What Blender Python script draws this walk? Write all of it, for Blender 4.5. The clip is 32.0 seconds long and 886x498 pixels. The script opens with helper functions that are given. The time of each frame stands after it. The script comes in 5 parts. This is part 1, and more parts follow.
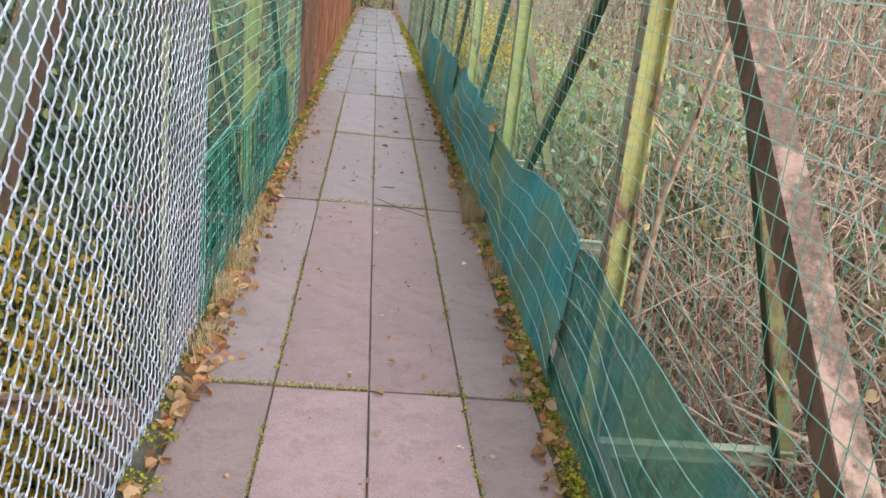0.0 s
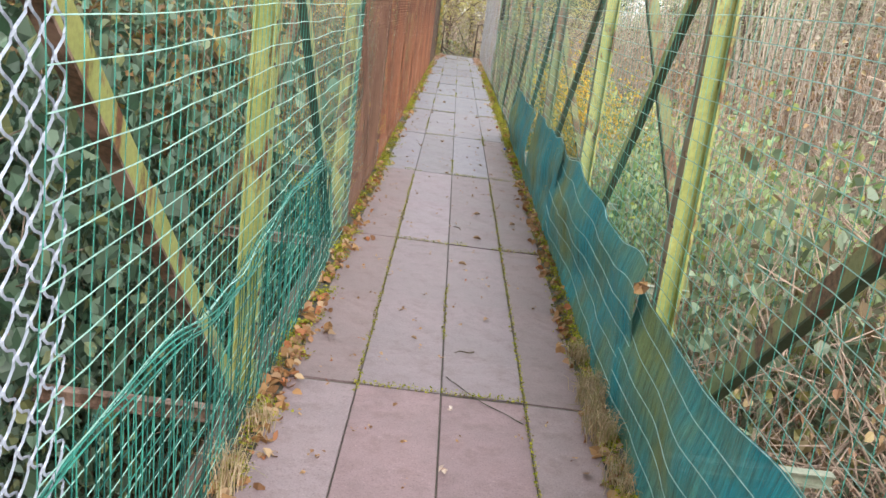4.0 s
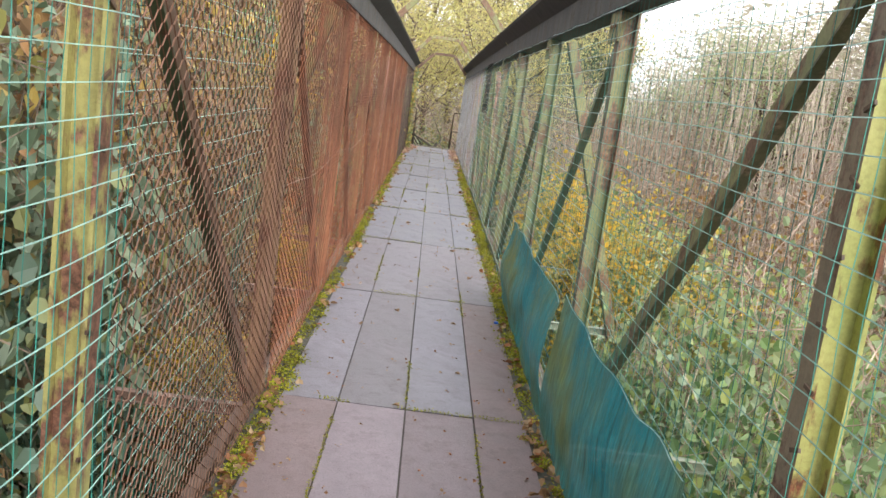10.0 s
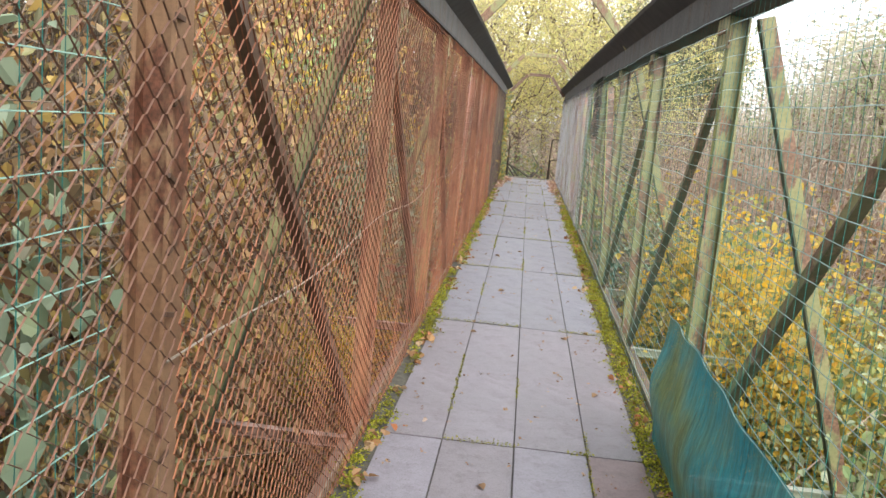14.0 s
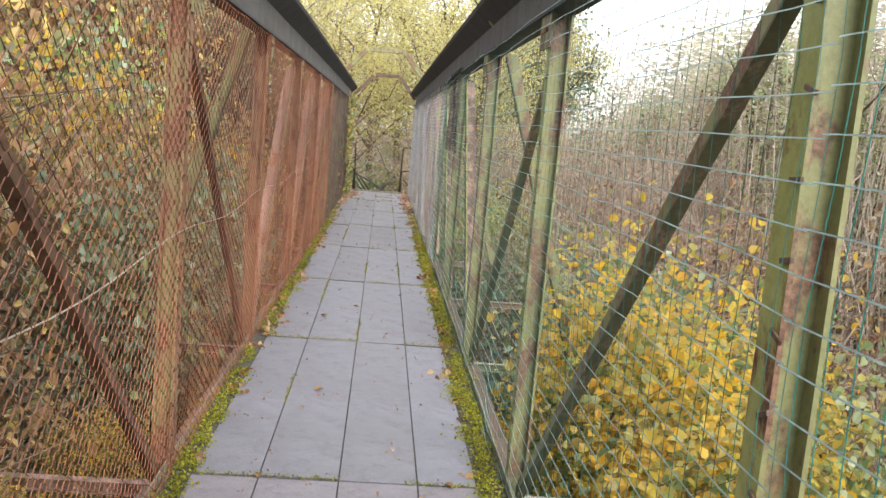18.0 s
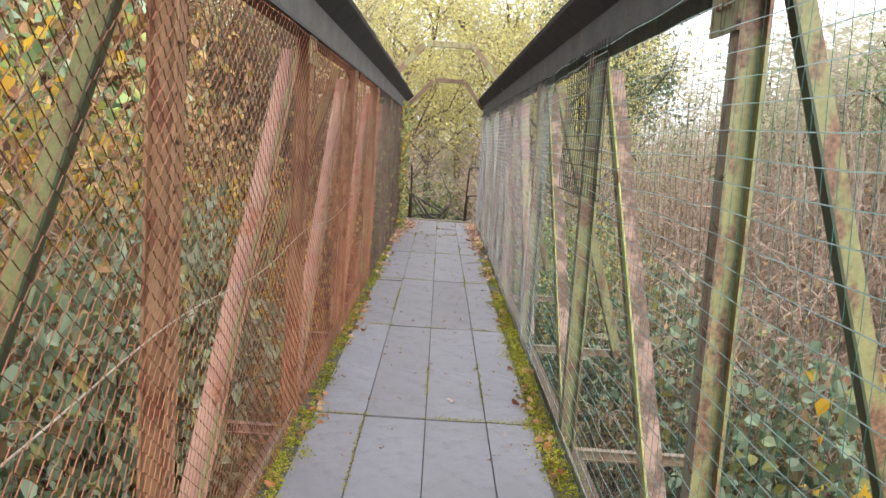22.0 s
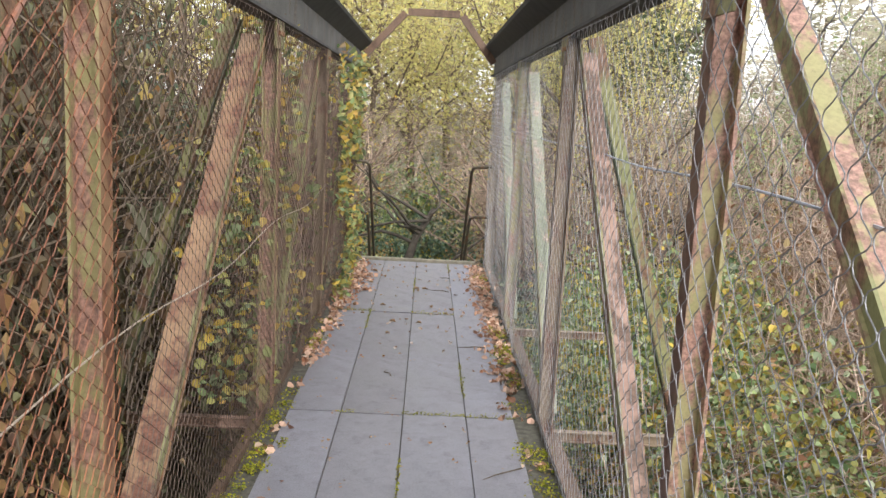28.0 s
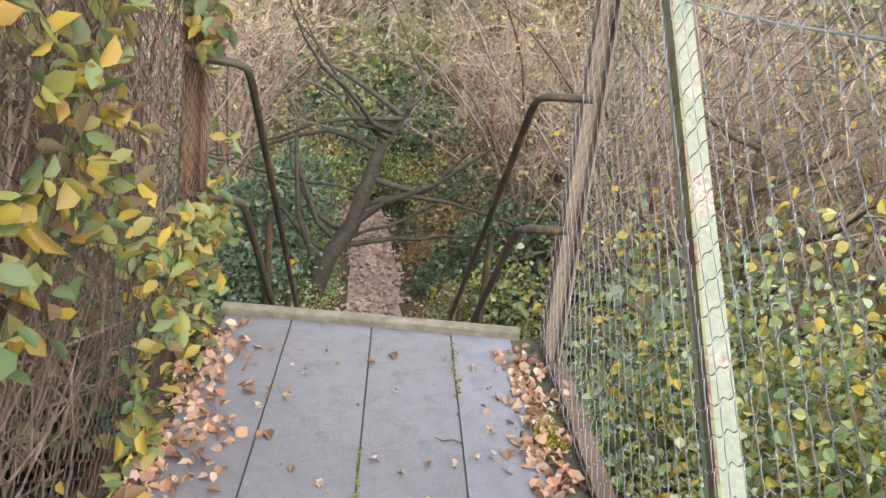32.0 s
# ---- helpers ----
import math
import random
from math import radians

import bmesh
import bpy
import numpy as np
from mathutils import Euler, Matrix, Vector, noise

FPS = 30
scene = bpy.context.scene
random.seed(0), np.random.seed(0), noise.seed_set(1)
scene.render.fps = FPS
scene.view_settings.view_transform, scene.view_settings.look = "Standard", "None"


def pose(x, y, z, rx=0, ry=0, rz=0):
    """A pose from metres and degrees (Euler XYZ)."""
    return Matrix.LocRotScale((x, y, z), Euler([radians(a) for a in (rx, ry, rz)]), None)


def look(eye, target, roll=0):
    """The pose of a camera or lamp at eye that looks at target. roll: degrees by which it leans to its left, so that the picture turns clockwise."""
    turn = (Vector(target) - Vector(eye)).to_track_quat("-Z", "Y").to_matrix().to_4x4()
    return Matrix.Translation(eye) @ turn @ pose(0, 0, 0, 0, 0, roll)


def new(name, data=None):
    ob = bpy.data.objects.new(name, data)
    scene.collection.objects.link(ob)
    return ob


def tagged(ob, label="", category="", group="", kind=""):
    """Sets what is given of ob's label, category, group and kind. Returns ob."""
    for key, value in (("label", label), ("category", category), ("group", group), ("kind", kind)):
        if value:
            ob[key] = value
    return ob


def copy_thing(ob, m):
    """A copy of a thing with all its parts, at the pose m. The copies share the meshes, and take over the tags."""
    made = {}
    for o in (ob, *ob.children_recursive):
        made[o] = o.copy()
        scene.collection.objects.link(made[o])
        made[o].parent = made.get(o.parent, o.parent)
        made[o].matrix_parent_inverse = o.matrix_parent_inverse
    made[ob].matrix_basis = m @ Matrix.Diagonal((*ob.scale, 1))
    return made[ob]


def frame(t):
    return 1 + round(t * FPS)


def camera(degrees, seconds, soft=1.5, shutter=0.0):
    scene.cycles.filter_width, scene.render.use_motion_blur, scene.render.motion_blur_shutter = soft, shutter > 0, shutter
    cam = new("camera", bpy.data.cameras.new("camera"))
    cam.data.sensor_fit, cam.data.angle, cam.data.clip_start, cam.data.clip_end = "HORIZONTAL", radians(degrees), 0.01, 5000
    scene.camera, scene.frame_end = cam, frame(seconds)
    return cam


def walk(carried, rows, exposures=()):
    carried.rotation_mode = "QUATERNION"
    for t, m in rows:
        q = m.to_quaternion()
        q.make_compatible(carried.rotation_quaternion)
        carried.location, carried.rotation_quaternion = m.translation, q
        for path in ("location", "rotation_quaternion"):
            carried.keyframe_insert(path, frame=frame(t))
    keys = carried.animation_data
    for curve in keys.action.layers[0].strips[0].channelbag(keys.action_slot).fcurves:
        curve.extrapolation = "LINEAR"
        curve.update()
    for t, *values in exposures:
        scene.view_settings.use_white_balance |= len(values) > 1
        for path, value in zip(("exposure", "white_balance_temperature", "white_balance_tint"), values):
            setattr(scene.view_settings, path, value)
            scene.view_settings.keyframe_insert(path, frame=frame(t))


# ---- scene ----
cam = camera(54.0, 32.0)
# seconds, eye, turn about x, y and z
PATH = [
    (0.0, -0.091, -0.044, 1.510, 72.28, -6.01, -4.10),
    (0.5, -0.081, 0.262, 1.516, 73.06, -5.24, -3.27),
    (1.0, -0.085, 0.554, 1.524, 73.79, -4.36, -2.62),
    (1.5, -0.128, 0.794, 1.531, 73.58, -4.15, -2.27),
    (2.0, -0.167, 1.032, 1.538, 73.01, -4.06, -1.53),
    (2.5, -0.156, 1.305, 1.545, 73.84, -4.52, -0.99),
    (3.0, -0.132, 1.593, 1.549, 74.81, -5.41, -0.56),
    (3.5, -0.121, 1.857, 1.554, 75.16, -6.19, 0.31),
    (4.0, -0.120, 2.127, 1.564, 74.36, -7.05, 1.08),
    (4.5, -0.131, 2.403, 1.575, 73.50, -8.05, 1.84),
    (5.0, -0.149, 2.680, 1.591, 72.65, -9.05, 2.61),
    (5.5, -0.167, 2.958, 1.611, 71.80, -10.04, 3.37),
    (6.0, -0.188, 3.317, 1.678, 73.77, -7.79, 0.24),
    (6.5, -0.139, 3.678, 1.687, 76.88, -6.09, -0.95),
    (7.0, -0.139, 3.897, 1.717, 80.08, -5.14, -0.92),
    (7.5, -0.157, 4.197, 1.675, 80.59, -6.80, 0.11),
    (8.0, -0.155, 4.523, 1.667, 80.31, -8.17, 2.44),
    (8.5, -0.096, 4.868, 1.657, 79.82, -8.94, 2.35),
    (9.0, -0.107, 5.256, 1.670, 79.48, -8.67, 1.11),
    (9.5, -0.092, 5.561, 1.644, 79.66, -8.27, 0.37),
    (10.0, -0.062, 5.983, 1.660, 79.77, -7.84, -0.46),
    (10.5, -0.077, 6.325, 1.643, 79.81, -7.63, -0.92),
    (11.0, -0.059, 6.692, 1.647, 79.73, -7.42, -1.24),
    (11.5, -0.041, 6.986, 1.645, 79.55, -7.20, -0.71),
    (12.0, -0.014, 7.324, 1.678, 80.26, -6.36, 0.20),
    (12.5, -0.010, 7.623, 1.686, 81.10, -5.71, 0.64),
    (13.0, -0.013, 8.024, 1.663, 81.05, -5.14, 3.62),
    (13.5, -0.063, 8.345, 1.629, 80.90, -5.56, 5.51),
    (14.0, -0.089, 8.632, 1.632, 80.85, -5.17, 5.68),
    (14.5, -0.016, 8.896, 1.620, 81.01, -4.81, 2.74),
    (15.0, 0.050, 9.233, 1.635, 81.35, -5.22, -1.03),
    (15.5, -0.002, 9.587, 1.635, 82.35, -5.23, -3.06),
    (16.0, -0.019, 9.900, 1.642, 82.42, -5.16, -3.04),
    (16.5, -0.018, 10.221, 1.647, 82.50, -5.08, -3.02),
    (17.0, -0.006, 10.561, 1.654, 82.57, -5.00, -3.00),
    (17.5, 0.021, 10.933, 1.657, 82.65, -4.93, -2.98),
    (18.0, 0.085, 11.380, 1.641, 82.07, -4.93, -3.78),
    (18.5, 0.054, 11.748, 1.629, 81.34, -4.85, -3.85),
    (19.0, 0.038, 12.217, 1.634, 80.53, -4.69, -3.82),
    (19.5, 0.046, 12.703, 1.634, 79.78, -4.48, -3.66),
    (20.0, -0.002, 13.167, 1.659, 79.95, -4.12, -2.84),
    (20.5, 0.003, 13.654, 1.650, 81.08, -4.36, -2.15),
    (21.0, -0.016, 14.148, 1.663, 81.94, -4.03, -1.33),
    (21.5, -0.010, 14.590, 1.657, 82.28, -3.82, -0.56),
    (22.0, -0.010, 15.070, 1.692, 82.52, -3.82, -0.04),
    (22.5, -0.069, 15.526, 1.723, 82.57, -3.15, 0.44),
    (23.0, -0.071, 15.986, 1.728, 82.57, -3.62, 0.28),
    (23.5, -0.057, 16.508, 1.715, 82.65, -3.50, 0.13),
    (24.0, -0.035, 17.112, 1.720, 82.70, -3.90, -0.15),
    (24.5, -0.013, 17.712, 1.725, 82.56, -3.84, -1.53),
    (25.0, -0.044, 18.340, 1.745, 82.40, -3.40, -3.35),
    (25.5, -0.029, 18.962, 1.739, 81.93, -3.43, -4.06),
    (26.0, -0.008, 19.582, 1.723, 81.56, -3.60, -3.79),
    (26.5, 0.021, 20.241, 1.714, 81.20, -3.79, -3.51),
    (27.0, 0.050, 20.947, 1.715, 80.83, -3.96, -3.24),
    (27.5, 0.067, 21.702, 1.728, 80.45, -4.13, -2.97),
    (28.0, 0.065, 22.520, 1.756, 80.55, -3.03, -0.83),
    (28.5, 0.073, 23.270, 1.769, 80.75, -2.40, -0.91),
    (29.0, 0.069, 24.038, 1.780, 81.00, -2.42, -0.55),
    (29.5, 0.031, 24.762, 1.784, 81.12, -2.65, -0.44),
    (30.0, -0.008, 25.519, 1.784, 81.23, -3.09, -2.75),
    (30.5, -0.026, 26.206, 1.740, 79.86, -3.39, -3.73),
    (31.0, -0.022, 27.074, 1.691, 76.27, -4.62, -3.53),
    (31.5, -0.011, 27.783, 1.661, 73.78, -5.43, -2.93),
    (32.0, 0.006, 28.605, 1.619, 70.62, -6.40, -2.10),
]
EXPOSURES = [(0.0, 1.02), (1.0, 1.04), (3.5, 1.18), (6.0, 1.38), (7.0, 1.1), (9.0, 1.06), (10.0, 1.06), (12.5, 1.16), (14.0, 1.18), (15.0, 1.04), (18.0, 1.06), (20.0, 1.02), (22.0, 1.03), (25.0, 1.05), (28.0, 1.03), (29.5, 1.17), (30.5, 1.19), (32.0, 1.31)]
walk(cam, [(t, pose(x, y, z, rx, ry, rz)) for t, x, y, z, rx, ry, rz in PATH], EXPOSURES)

# ---- light: an overcast sky with a very soft sun ----
world = bpy.data.worlds.new("overcast")
scene.world = world
world.use_nodes = True
wn, wl = world.node_tree.nodes, world.node_tree.links
sky = wn.new("ShaderNodeTexSky")
sky.sky_type = "NISHITA"
sky.sun_disc = False
sky.sun_elevation, sky.sun_rotation = radians(30), radians(150)
sky.dust_density, sky.air_density = 3.0, 1.0
veil = wn.new("ShaderNodeHueSaturation")
veil.inputs["Saturation"].default_value = 0.18
cloud = wn.new("ShaderNodeMix")
cloud.data_type = "RGBA"
cloud.inputs["Factor"].default_value = 0.55
cloud.inputs["B"].default_value = (9.0, 9.2, 9.6, 1)
wl.new(sky.outputs["Color"], veil.inputs["Color"])
wl.new(veil.outputs["Color"], cloud.inputs["A"])
wl.new(cloud.outputs["Result"], wn["Background"].inputs["Color"])
wn["Background"].inputs["Strength"].default_value = 0.15
sun = new("sun", bpy.data.lights.new("sun", "SUN"))
sun.data.energy, sun.data.angle, sun.data.color = 1.5, radians(40), (1.0, 0.96, 0.9)
sun.matrix_world = look((0, 0, 40), (Vector((0, 0, 40)) - Vector((math.sin(radians(150)) * 0.87, math.cos(radians(150)) * 0.87, 0.5))))

# ---- materials ----
def nodes_of(name):
    m = bpy.data.materials.new(name)
    m.use_nodes = True
    nt = m.node_tree
    return m, nt.nodes, nt.links, nt.nodes["Principled BSDF"]


def ramp(nn, stops):
    r = nn.new("ShaderNodeValToRGB")
    e = r.color_ramp.elements
    while len(e) < len(stops):
        e.new(0.5)
    for k, (p, c) in enumerate(stops):
        e[k].position, e[k].color = p, (*c, 1)
    return r


def noise_tex(nn, ll, scale, detail=6, rough=0.6, coord="Object", stretch=None):
    tc = nn.new("ShaderNodeTexCoord")
    n = nn.new("ShaderNodeTexNoise")
    n.inputs["Scale"].default_value, n.inputs["Detail"].default_value, n.inputs["Roughness"].default_value = scale, detail, rough
    if stretch:
        mp = nn.new("ShaderNodeMapping")
        mp.inputs["Scale"].default_value = stretch
        ll.new(tc.outputs[coord], mp.inputs["Vector"])
        ll.new(mp.outputs["Vector"], n.inputs["Vector"])
    else:
        ll.new(tc.outputs[coord], n.inputs["Vector"])
    return n


def mix_rgb(nn, ll, fac, a, b, blend="MIX"):
    x = nn.new("ShaderNodeMix")
    x.data_type, x.blend_type = "RGBA", blend
    for key, v in (("Factor", fac), ("A", a), ("B", b)):
        if isinstance(v, (int, float)):
            x.inputs[key].default_value = v
        elif isinstance(v, tuple):
            x.inputs[key].default_value = (*v, 1)
        else:
            ll.new(v, x.inputs[key])
    return x.outputs["Result"]


def bump(nn, ll, bsdf, height, strength=0.4, dist=0.004):
    b = nn.new("ShaderNodeBump")
    b.inputs["Strength"].default_value, b.inputs["Distance"].default_value = strength, dist
    ll.new(height, b.inputs["Height"])
    ll.new(b.outputs["Normal"], bsdf.inputs["Normal"])


def paint(name, c1, c2, rust=0.45, rough=0.55, rustc=(0.14, 0.05, 0.025)):
    """Weathered oil paint on steel: two shades, algae and rust patches."""
    m, nn, ll, b = nodes_of(name)
    big = noise_tex(nn, ll, 3.0, 4)
    mid = noise_tex(nn, ll, 9.0, 8, 0.65, stretch=(1, 1, 0.45))
    fine = noise_tex(nn, ll, 60.0, 4, 0.7)
    r0 = ramp(nn, [(0.35, c1), (0.65, c2)])
    ll.new(big.outputs["Fac"], r0.inputs["Fac"])
    r1 = ramp(nn, [(1 - rust - 0.03, (0, 0, 0)), (1 - rust + 0.05, (1, 1, 1))])
    ll.new(mid.outputs["Fac"], r1.inputs["Fac"])
    r2 = ramp(nn, [(0.3, tuple(v * 0.5 for v in rustc)), (0.7, tuple(min(1, v * 1.7) for v in rustc))])
    ll.new(fine.outputs["Fac"], r2.inputs["Fac"])
    dirt = ramp(nn, [(0.35, (0.72, 0.72, 0.7)), (0.6, (1, 1, 1))])
    ll.new(fine.outputs["Fac"], dirt.inputs["Fac"])
    col = mix_rgb(nn, ll, r1.outputs["Color"], r0.outputs["Color"], r2.outputs["Color"])
    col = mix_rgb(nn, ll, 0.8, col, dirt.outputs["Color"], "MULTIPLY")
    ll.new(col, b.inputs["Base Color"])
    b.inputs["Roughness"].default_value = rough
    bump(nn, ll, b, mid.outputs["Fac"], 0.5, 0.006)
    return m


def plain(name, c, rough=0.6, metal=0.0, vary=0.25, scale=25.0, bumped=0.25):
    m, nn, ll, b = nodes_of(name)
    n = noise_tex(nn, ll, scale, 5)
    r = ramp(nn, [(0.3, tuple(v * (1 - vary) for v in c)), (0.7, tuple(min(1, v * (1 + vary)) for v in c))])
    ll.new(n.outputs["Fac"], r.inputs["Fac"])
    ll.new(r.outputs["Color"], b.inputs["Base Color"])
    b.inputs["Roughness"].default_value, b.inputs["Metallic"].default_value = rough, metal
    bump(nn, ll, b, n.outputs["Fac"], bumped)
    return m


def foliage(name, colours, gloss=0.5, through_light=0.35):
    """Leaves: a colour of its own for every leaf, and light that shines through."""
    m, nn, ll, b = nodes_of(name)
    g = nn.new("ShaderNodeNewGeometry")
    k = len(colours)
    r = ramp(nn, [((i + 0.5) / k, c) for i, c in enumerate(colours)])
    r.color_ramp.interpolation = "LINEAR"
    ll.new(g.outputs["Random Per Island"], r.inputs["Fac"])
    n = noise_tex(nn, ll, 1.3, 3)
    shade = ramp(nn, [(0.3, (0.7, 0.7, 0.7)), (0.7, (1.2, 1.2, 1.15))])
    ll.new(n.outputs["Fac"], shade.inputs["Fac"])
    col = mix_rgb(nn, ll, 1.0, r.outputs["Color"], shade.outputs["Color"], "MULTIPLY")
    ll.new(col, b.inputs["Base Color"])
    b.inputs["Roughness"].default_value = gloss
    t = nn.new("ShaderNodeBsdfTranslucent")
    ll.new(col, t.inputs["Color"])
    ms = nn.new("ShaderNodeMixShader")
    ms.inputs["Fac"].default_value = through_light
    ll.new(b.outputs["BSDF"], ms.inputs[1])
    ll.new(t.outputs["BSDF"], ms.inputs[2])
    ll.new(ms.outputs["Shader"], nn["Material Output"].inputs["Surface"])
    return m


def slab_material(name, tint):
    m, nn, ll, b = nodes_of(name)
    info = nn.new("ShaderNodeObjectInfo")
    big = noise_tex(nn, ll, 2.2, 5, 0.6)
    mid = noise_tex(nn, ll, 7.0, 8, 0.72)
    fine = noise_tex(nn, ll, 160.0, 3, 0.7)
    r = ramp(nn, [(p, tuple(g * q for q in tint)) for p, g in ((0.25, 0.15), (0.5, 0.215), (0.75, 0.275))])
    ll.new(big.outputs["Fac"], r.inputs["Fac"])
    r2 = ramp(nn, [(0.3, (0.8, 0.79, 0.78)), (0.5, (1, 1, 1)), (0.72, (1.07, 1.07, 1.07))])
    ll.new(mid.outputs["Fac"], r2.inputs["Fac"])
    r3 = ramp(nn, [(0.30, (0.45, 0.44, 0.42)), (0.46, (1, 1, 1)), (0.7, (1.12, 1.12, 1.12))])
    ll.new(fine.outputs["Fac"], r3.inputs["Fac"])
    stain = noise_tex(nn, ll, 4.5, 10, 0.75)
    r4 = ramp(nn, [(0.50, (1, 1, 1)), (0.58, (0.84, 0.83, 0.82)), (0.66, (0.68, 0.66, 0.64)), (0.78, (0.55, 0.53, 0.51))])
    ll.new(stain.outputs["Fac"], r4.inputs["Fac"])
    dots = nn.new("ShaderNodeTexVoronoi")
    dots.inputs["Scale"].default_value = 38.0
    tcd = nn.new("ShaderNodeTexCoord")
    ll.new(tcd.outputs["Object"], dots.inputs["Vector"])
    r5 = ramp(nn, [(0.09, (1.35, 1.35, 1.35)), (0.13, (1, 1, 1))])
    ll.new(dots.outputs["Distance"], r5.inputs["Fac"])
    own = ramp(nn, [(0.0, (0.82, 0.79, 0.79)), (0.5, (0.99, 0.97, 0.97)), (0.9, (1.06, 1.06, 1.08)), (1.0, (1.14, 1.17, 1.24))])
    ll.new(info.outputs["Random"], own.inputs["Fac"])
    col = mix_rgb(nn, ll, 1.0, r.outputs["Color"], r2.outputs["Color"], "MULTIPLY")
    col = mix_rgb(nn, ll, 0.7, col, r3.outputs["Color"], "MULTIPLY")
    col = mix_rgb(nn, ll, 1.0, col, own.outputs["Color"], "MULTIPLY")
    col = mix_rgb(nn, ll, 1.0, col, r4.outputs["Color"], "MULTIPLY")
    col = mix_rgb(nn, ll, 0.8, col, r5.outputs["Color"], "MULTIPLY")
    ll.new(col, b.inputs["Base Color"])
    rr = ramp(nn, [(0.3, (0.38, 0.38, 0.38)), (0.7, (0.62, 0.62, 0.62))])
    ll.new(big.outputs["Fac"], rr.inputs["Fac"])
    ll.new(rr.outputs["Color"], b.inputs["Roughness"])
    bump(nn, ll, b, fine.outputs["Fac"], 0.35, 0.003)
    return m


def net_material(name, c1, c2, cover):
    """Woven shade net: fine threads with gaps between them."""
    m, nn, ll, b = nodes_of(name)
    tc = nn.new("ShaderNodeTexCoord")
    big = noise_tex(nn, ll, 1.6, 5, 0.6)
    r = ramp(nn, [(0.42, c1), (0.66, c2)])
    ll.new(big.outputs["Fac"], r.inputs["Fac"])
    # streaks of grime down the weave and paler worn threads
    streak = noise_tex(nn, ll, 5.0, 6, 0.7, stretch=(1, 6, 0.8))
    thread = noise_tex(nn, ll, 30.0, 3, 0.7, stretch=(1, 7, 0.25))
    r2 = ramp(nn, [(0.32, (0.55, 0.55, 0.5)), (0.5, (1, 1, 1)), (0.72, (1.5, 1.45, 1.35))])
    ll.new(streak.outputs["Fac"], r2.inputs["Fac"])
    r3 = ramp(nn, [(0.35, (0.6, 0.6, 0.6)), (0.65, (1.4, 1.4, 1.4))])
    ll.new(thread.outputs["Fac"], r3.inputs["Fac"])
    col = mix_rgb(nn, ll, 1.0, r.outputs["Color"], r2.outputs["Color"], "MULTIPLY")
    col = mix_rgb(nn, ll, 0.9, col, r3.outputs["Color"], "MULTIPLY")
    ll.new(col, b.inputs["Base Color"])
    b.inputs["Roughness"].default_value = 0.75
    w = nn.new("ShaderNodeTexWave")
    w.wave_type, w.bands_direction = "BANDS", "Z"
    w.inputs["Scale"].default_value, w.inputs["Distortion"].default_value = 55.0, 0.6
    w2 = nn.new("ShaderNodeTexWave")
    w2.wave_type, w2.bands_direction = "BANDS", "Y"
    w2.inputs["Scale"].default_value, w2.inputs["Distortion"].default_value = 55.0, 0.6
    ll.new(tc.outputs["Object"], w.inputs["Vector"])
    ll.new(tc.outputs["Object"], w2.inputs["Vector"])
    mx = nn.new("ShaderNodeMath")
    mx.operation = "MAXIMUM"
    ll.new(w.outputs["Fac"], mx.inputs[0])
    ll.new(w2.outputs["Fac"], mx.inputs[1])
    a = ramp(nn, [(1 - cover - 0.1, (0, 0, 0)), (1 - cover + 0.1, (1, 1, 1))])
    ll.new(mx.outputs["Value"], a.inputs["Fac"])
    t = nn.new("ShaderNodeBsdfTransparent")
    ms = nn.new("ShaderNodeMixShader")
    ll.new(a.outputs["Color"], ms.inputs["Fac"])
    ll.new(t.outputs["BSDF"], ms.inputs[1])
    ll.new(b.outputs["BSDF"], ms.inputs[2])
    ll.new(ms.outputs["Shader"], nn["Material Output"].inputs["Surface"])
    return m


def rusty_wire():
    m, nn, ll, b = nodes_of("rusty wire")
    a, q = noise_tex(nn, ll, 0.9, 3), noise_tex(nn, ll, 14.0, 3)
    r = ramp(nn, [(0.34, (0.145, 0.06, 0.036)), (0.52, (0.285, 0.11, 0.056)), (0.68, (0.385, 0.155, 0.075))])
    ll.new(a.outputs["Fac"], r.inputs["Fac"])
    r2 = ramp(nn, [(0.3, (0.6, 0.6, 0.6)), (0.7, (1.25, 1.2, 1.15))])
    ll.new(q.outputs["Fac"], r2.inputs["Fac"])
    ll.new(mix_rgb(nn, ll, 1.0, r.outputs["Color"], r2.outputs["Color"], "MULTIPLY"), b.inputs["Base Color"])
    b.inputs["Roughness"].default_value = 0.75
    return m


def ground_material():
    m, nn, ll, b = nodes_of("leaf-strewn soil")
    a, c = noise_tex(nn, ll, 0.5, 6, coord="Object"), noise_tex(nn, ll, 9.0, 8, 0.7)
    r = ramp(nn, [(0.3, (0.035, 0.045, 0.015)), (0.5, (0.07, 0.06, 0.03)), (0.7, (0.12, 0.08, 0.04))])
    ll.new(a.outputs["Fac"], r.inputs["Fac"])
    r2 = ramp(nn, [(0.3, (0.4, 0.4, 0.4)), (0.7, (1.4, 1.3, 1.2))])
    ll.new(c.outputs["Fac"], r2.inputs["Fac"])
    ll.new(mix_rgb(nn, ll, 1.0, r.outputs["Color"], r2.outputs["Color"], "MULTIPLY"), b.inputs["Base Color"])
    b.inputs["Roughness"].default_value = 0.9
    bump(nn, ll, b, c.outputs["Fac"], 0.8, 0.05)
    return m


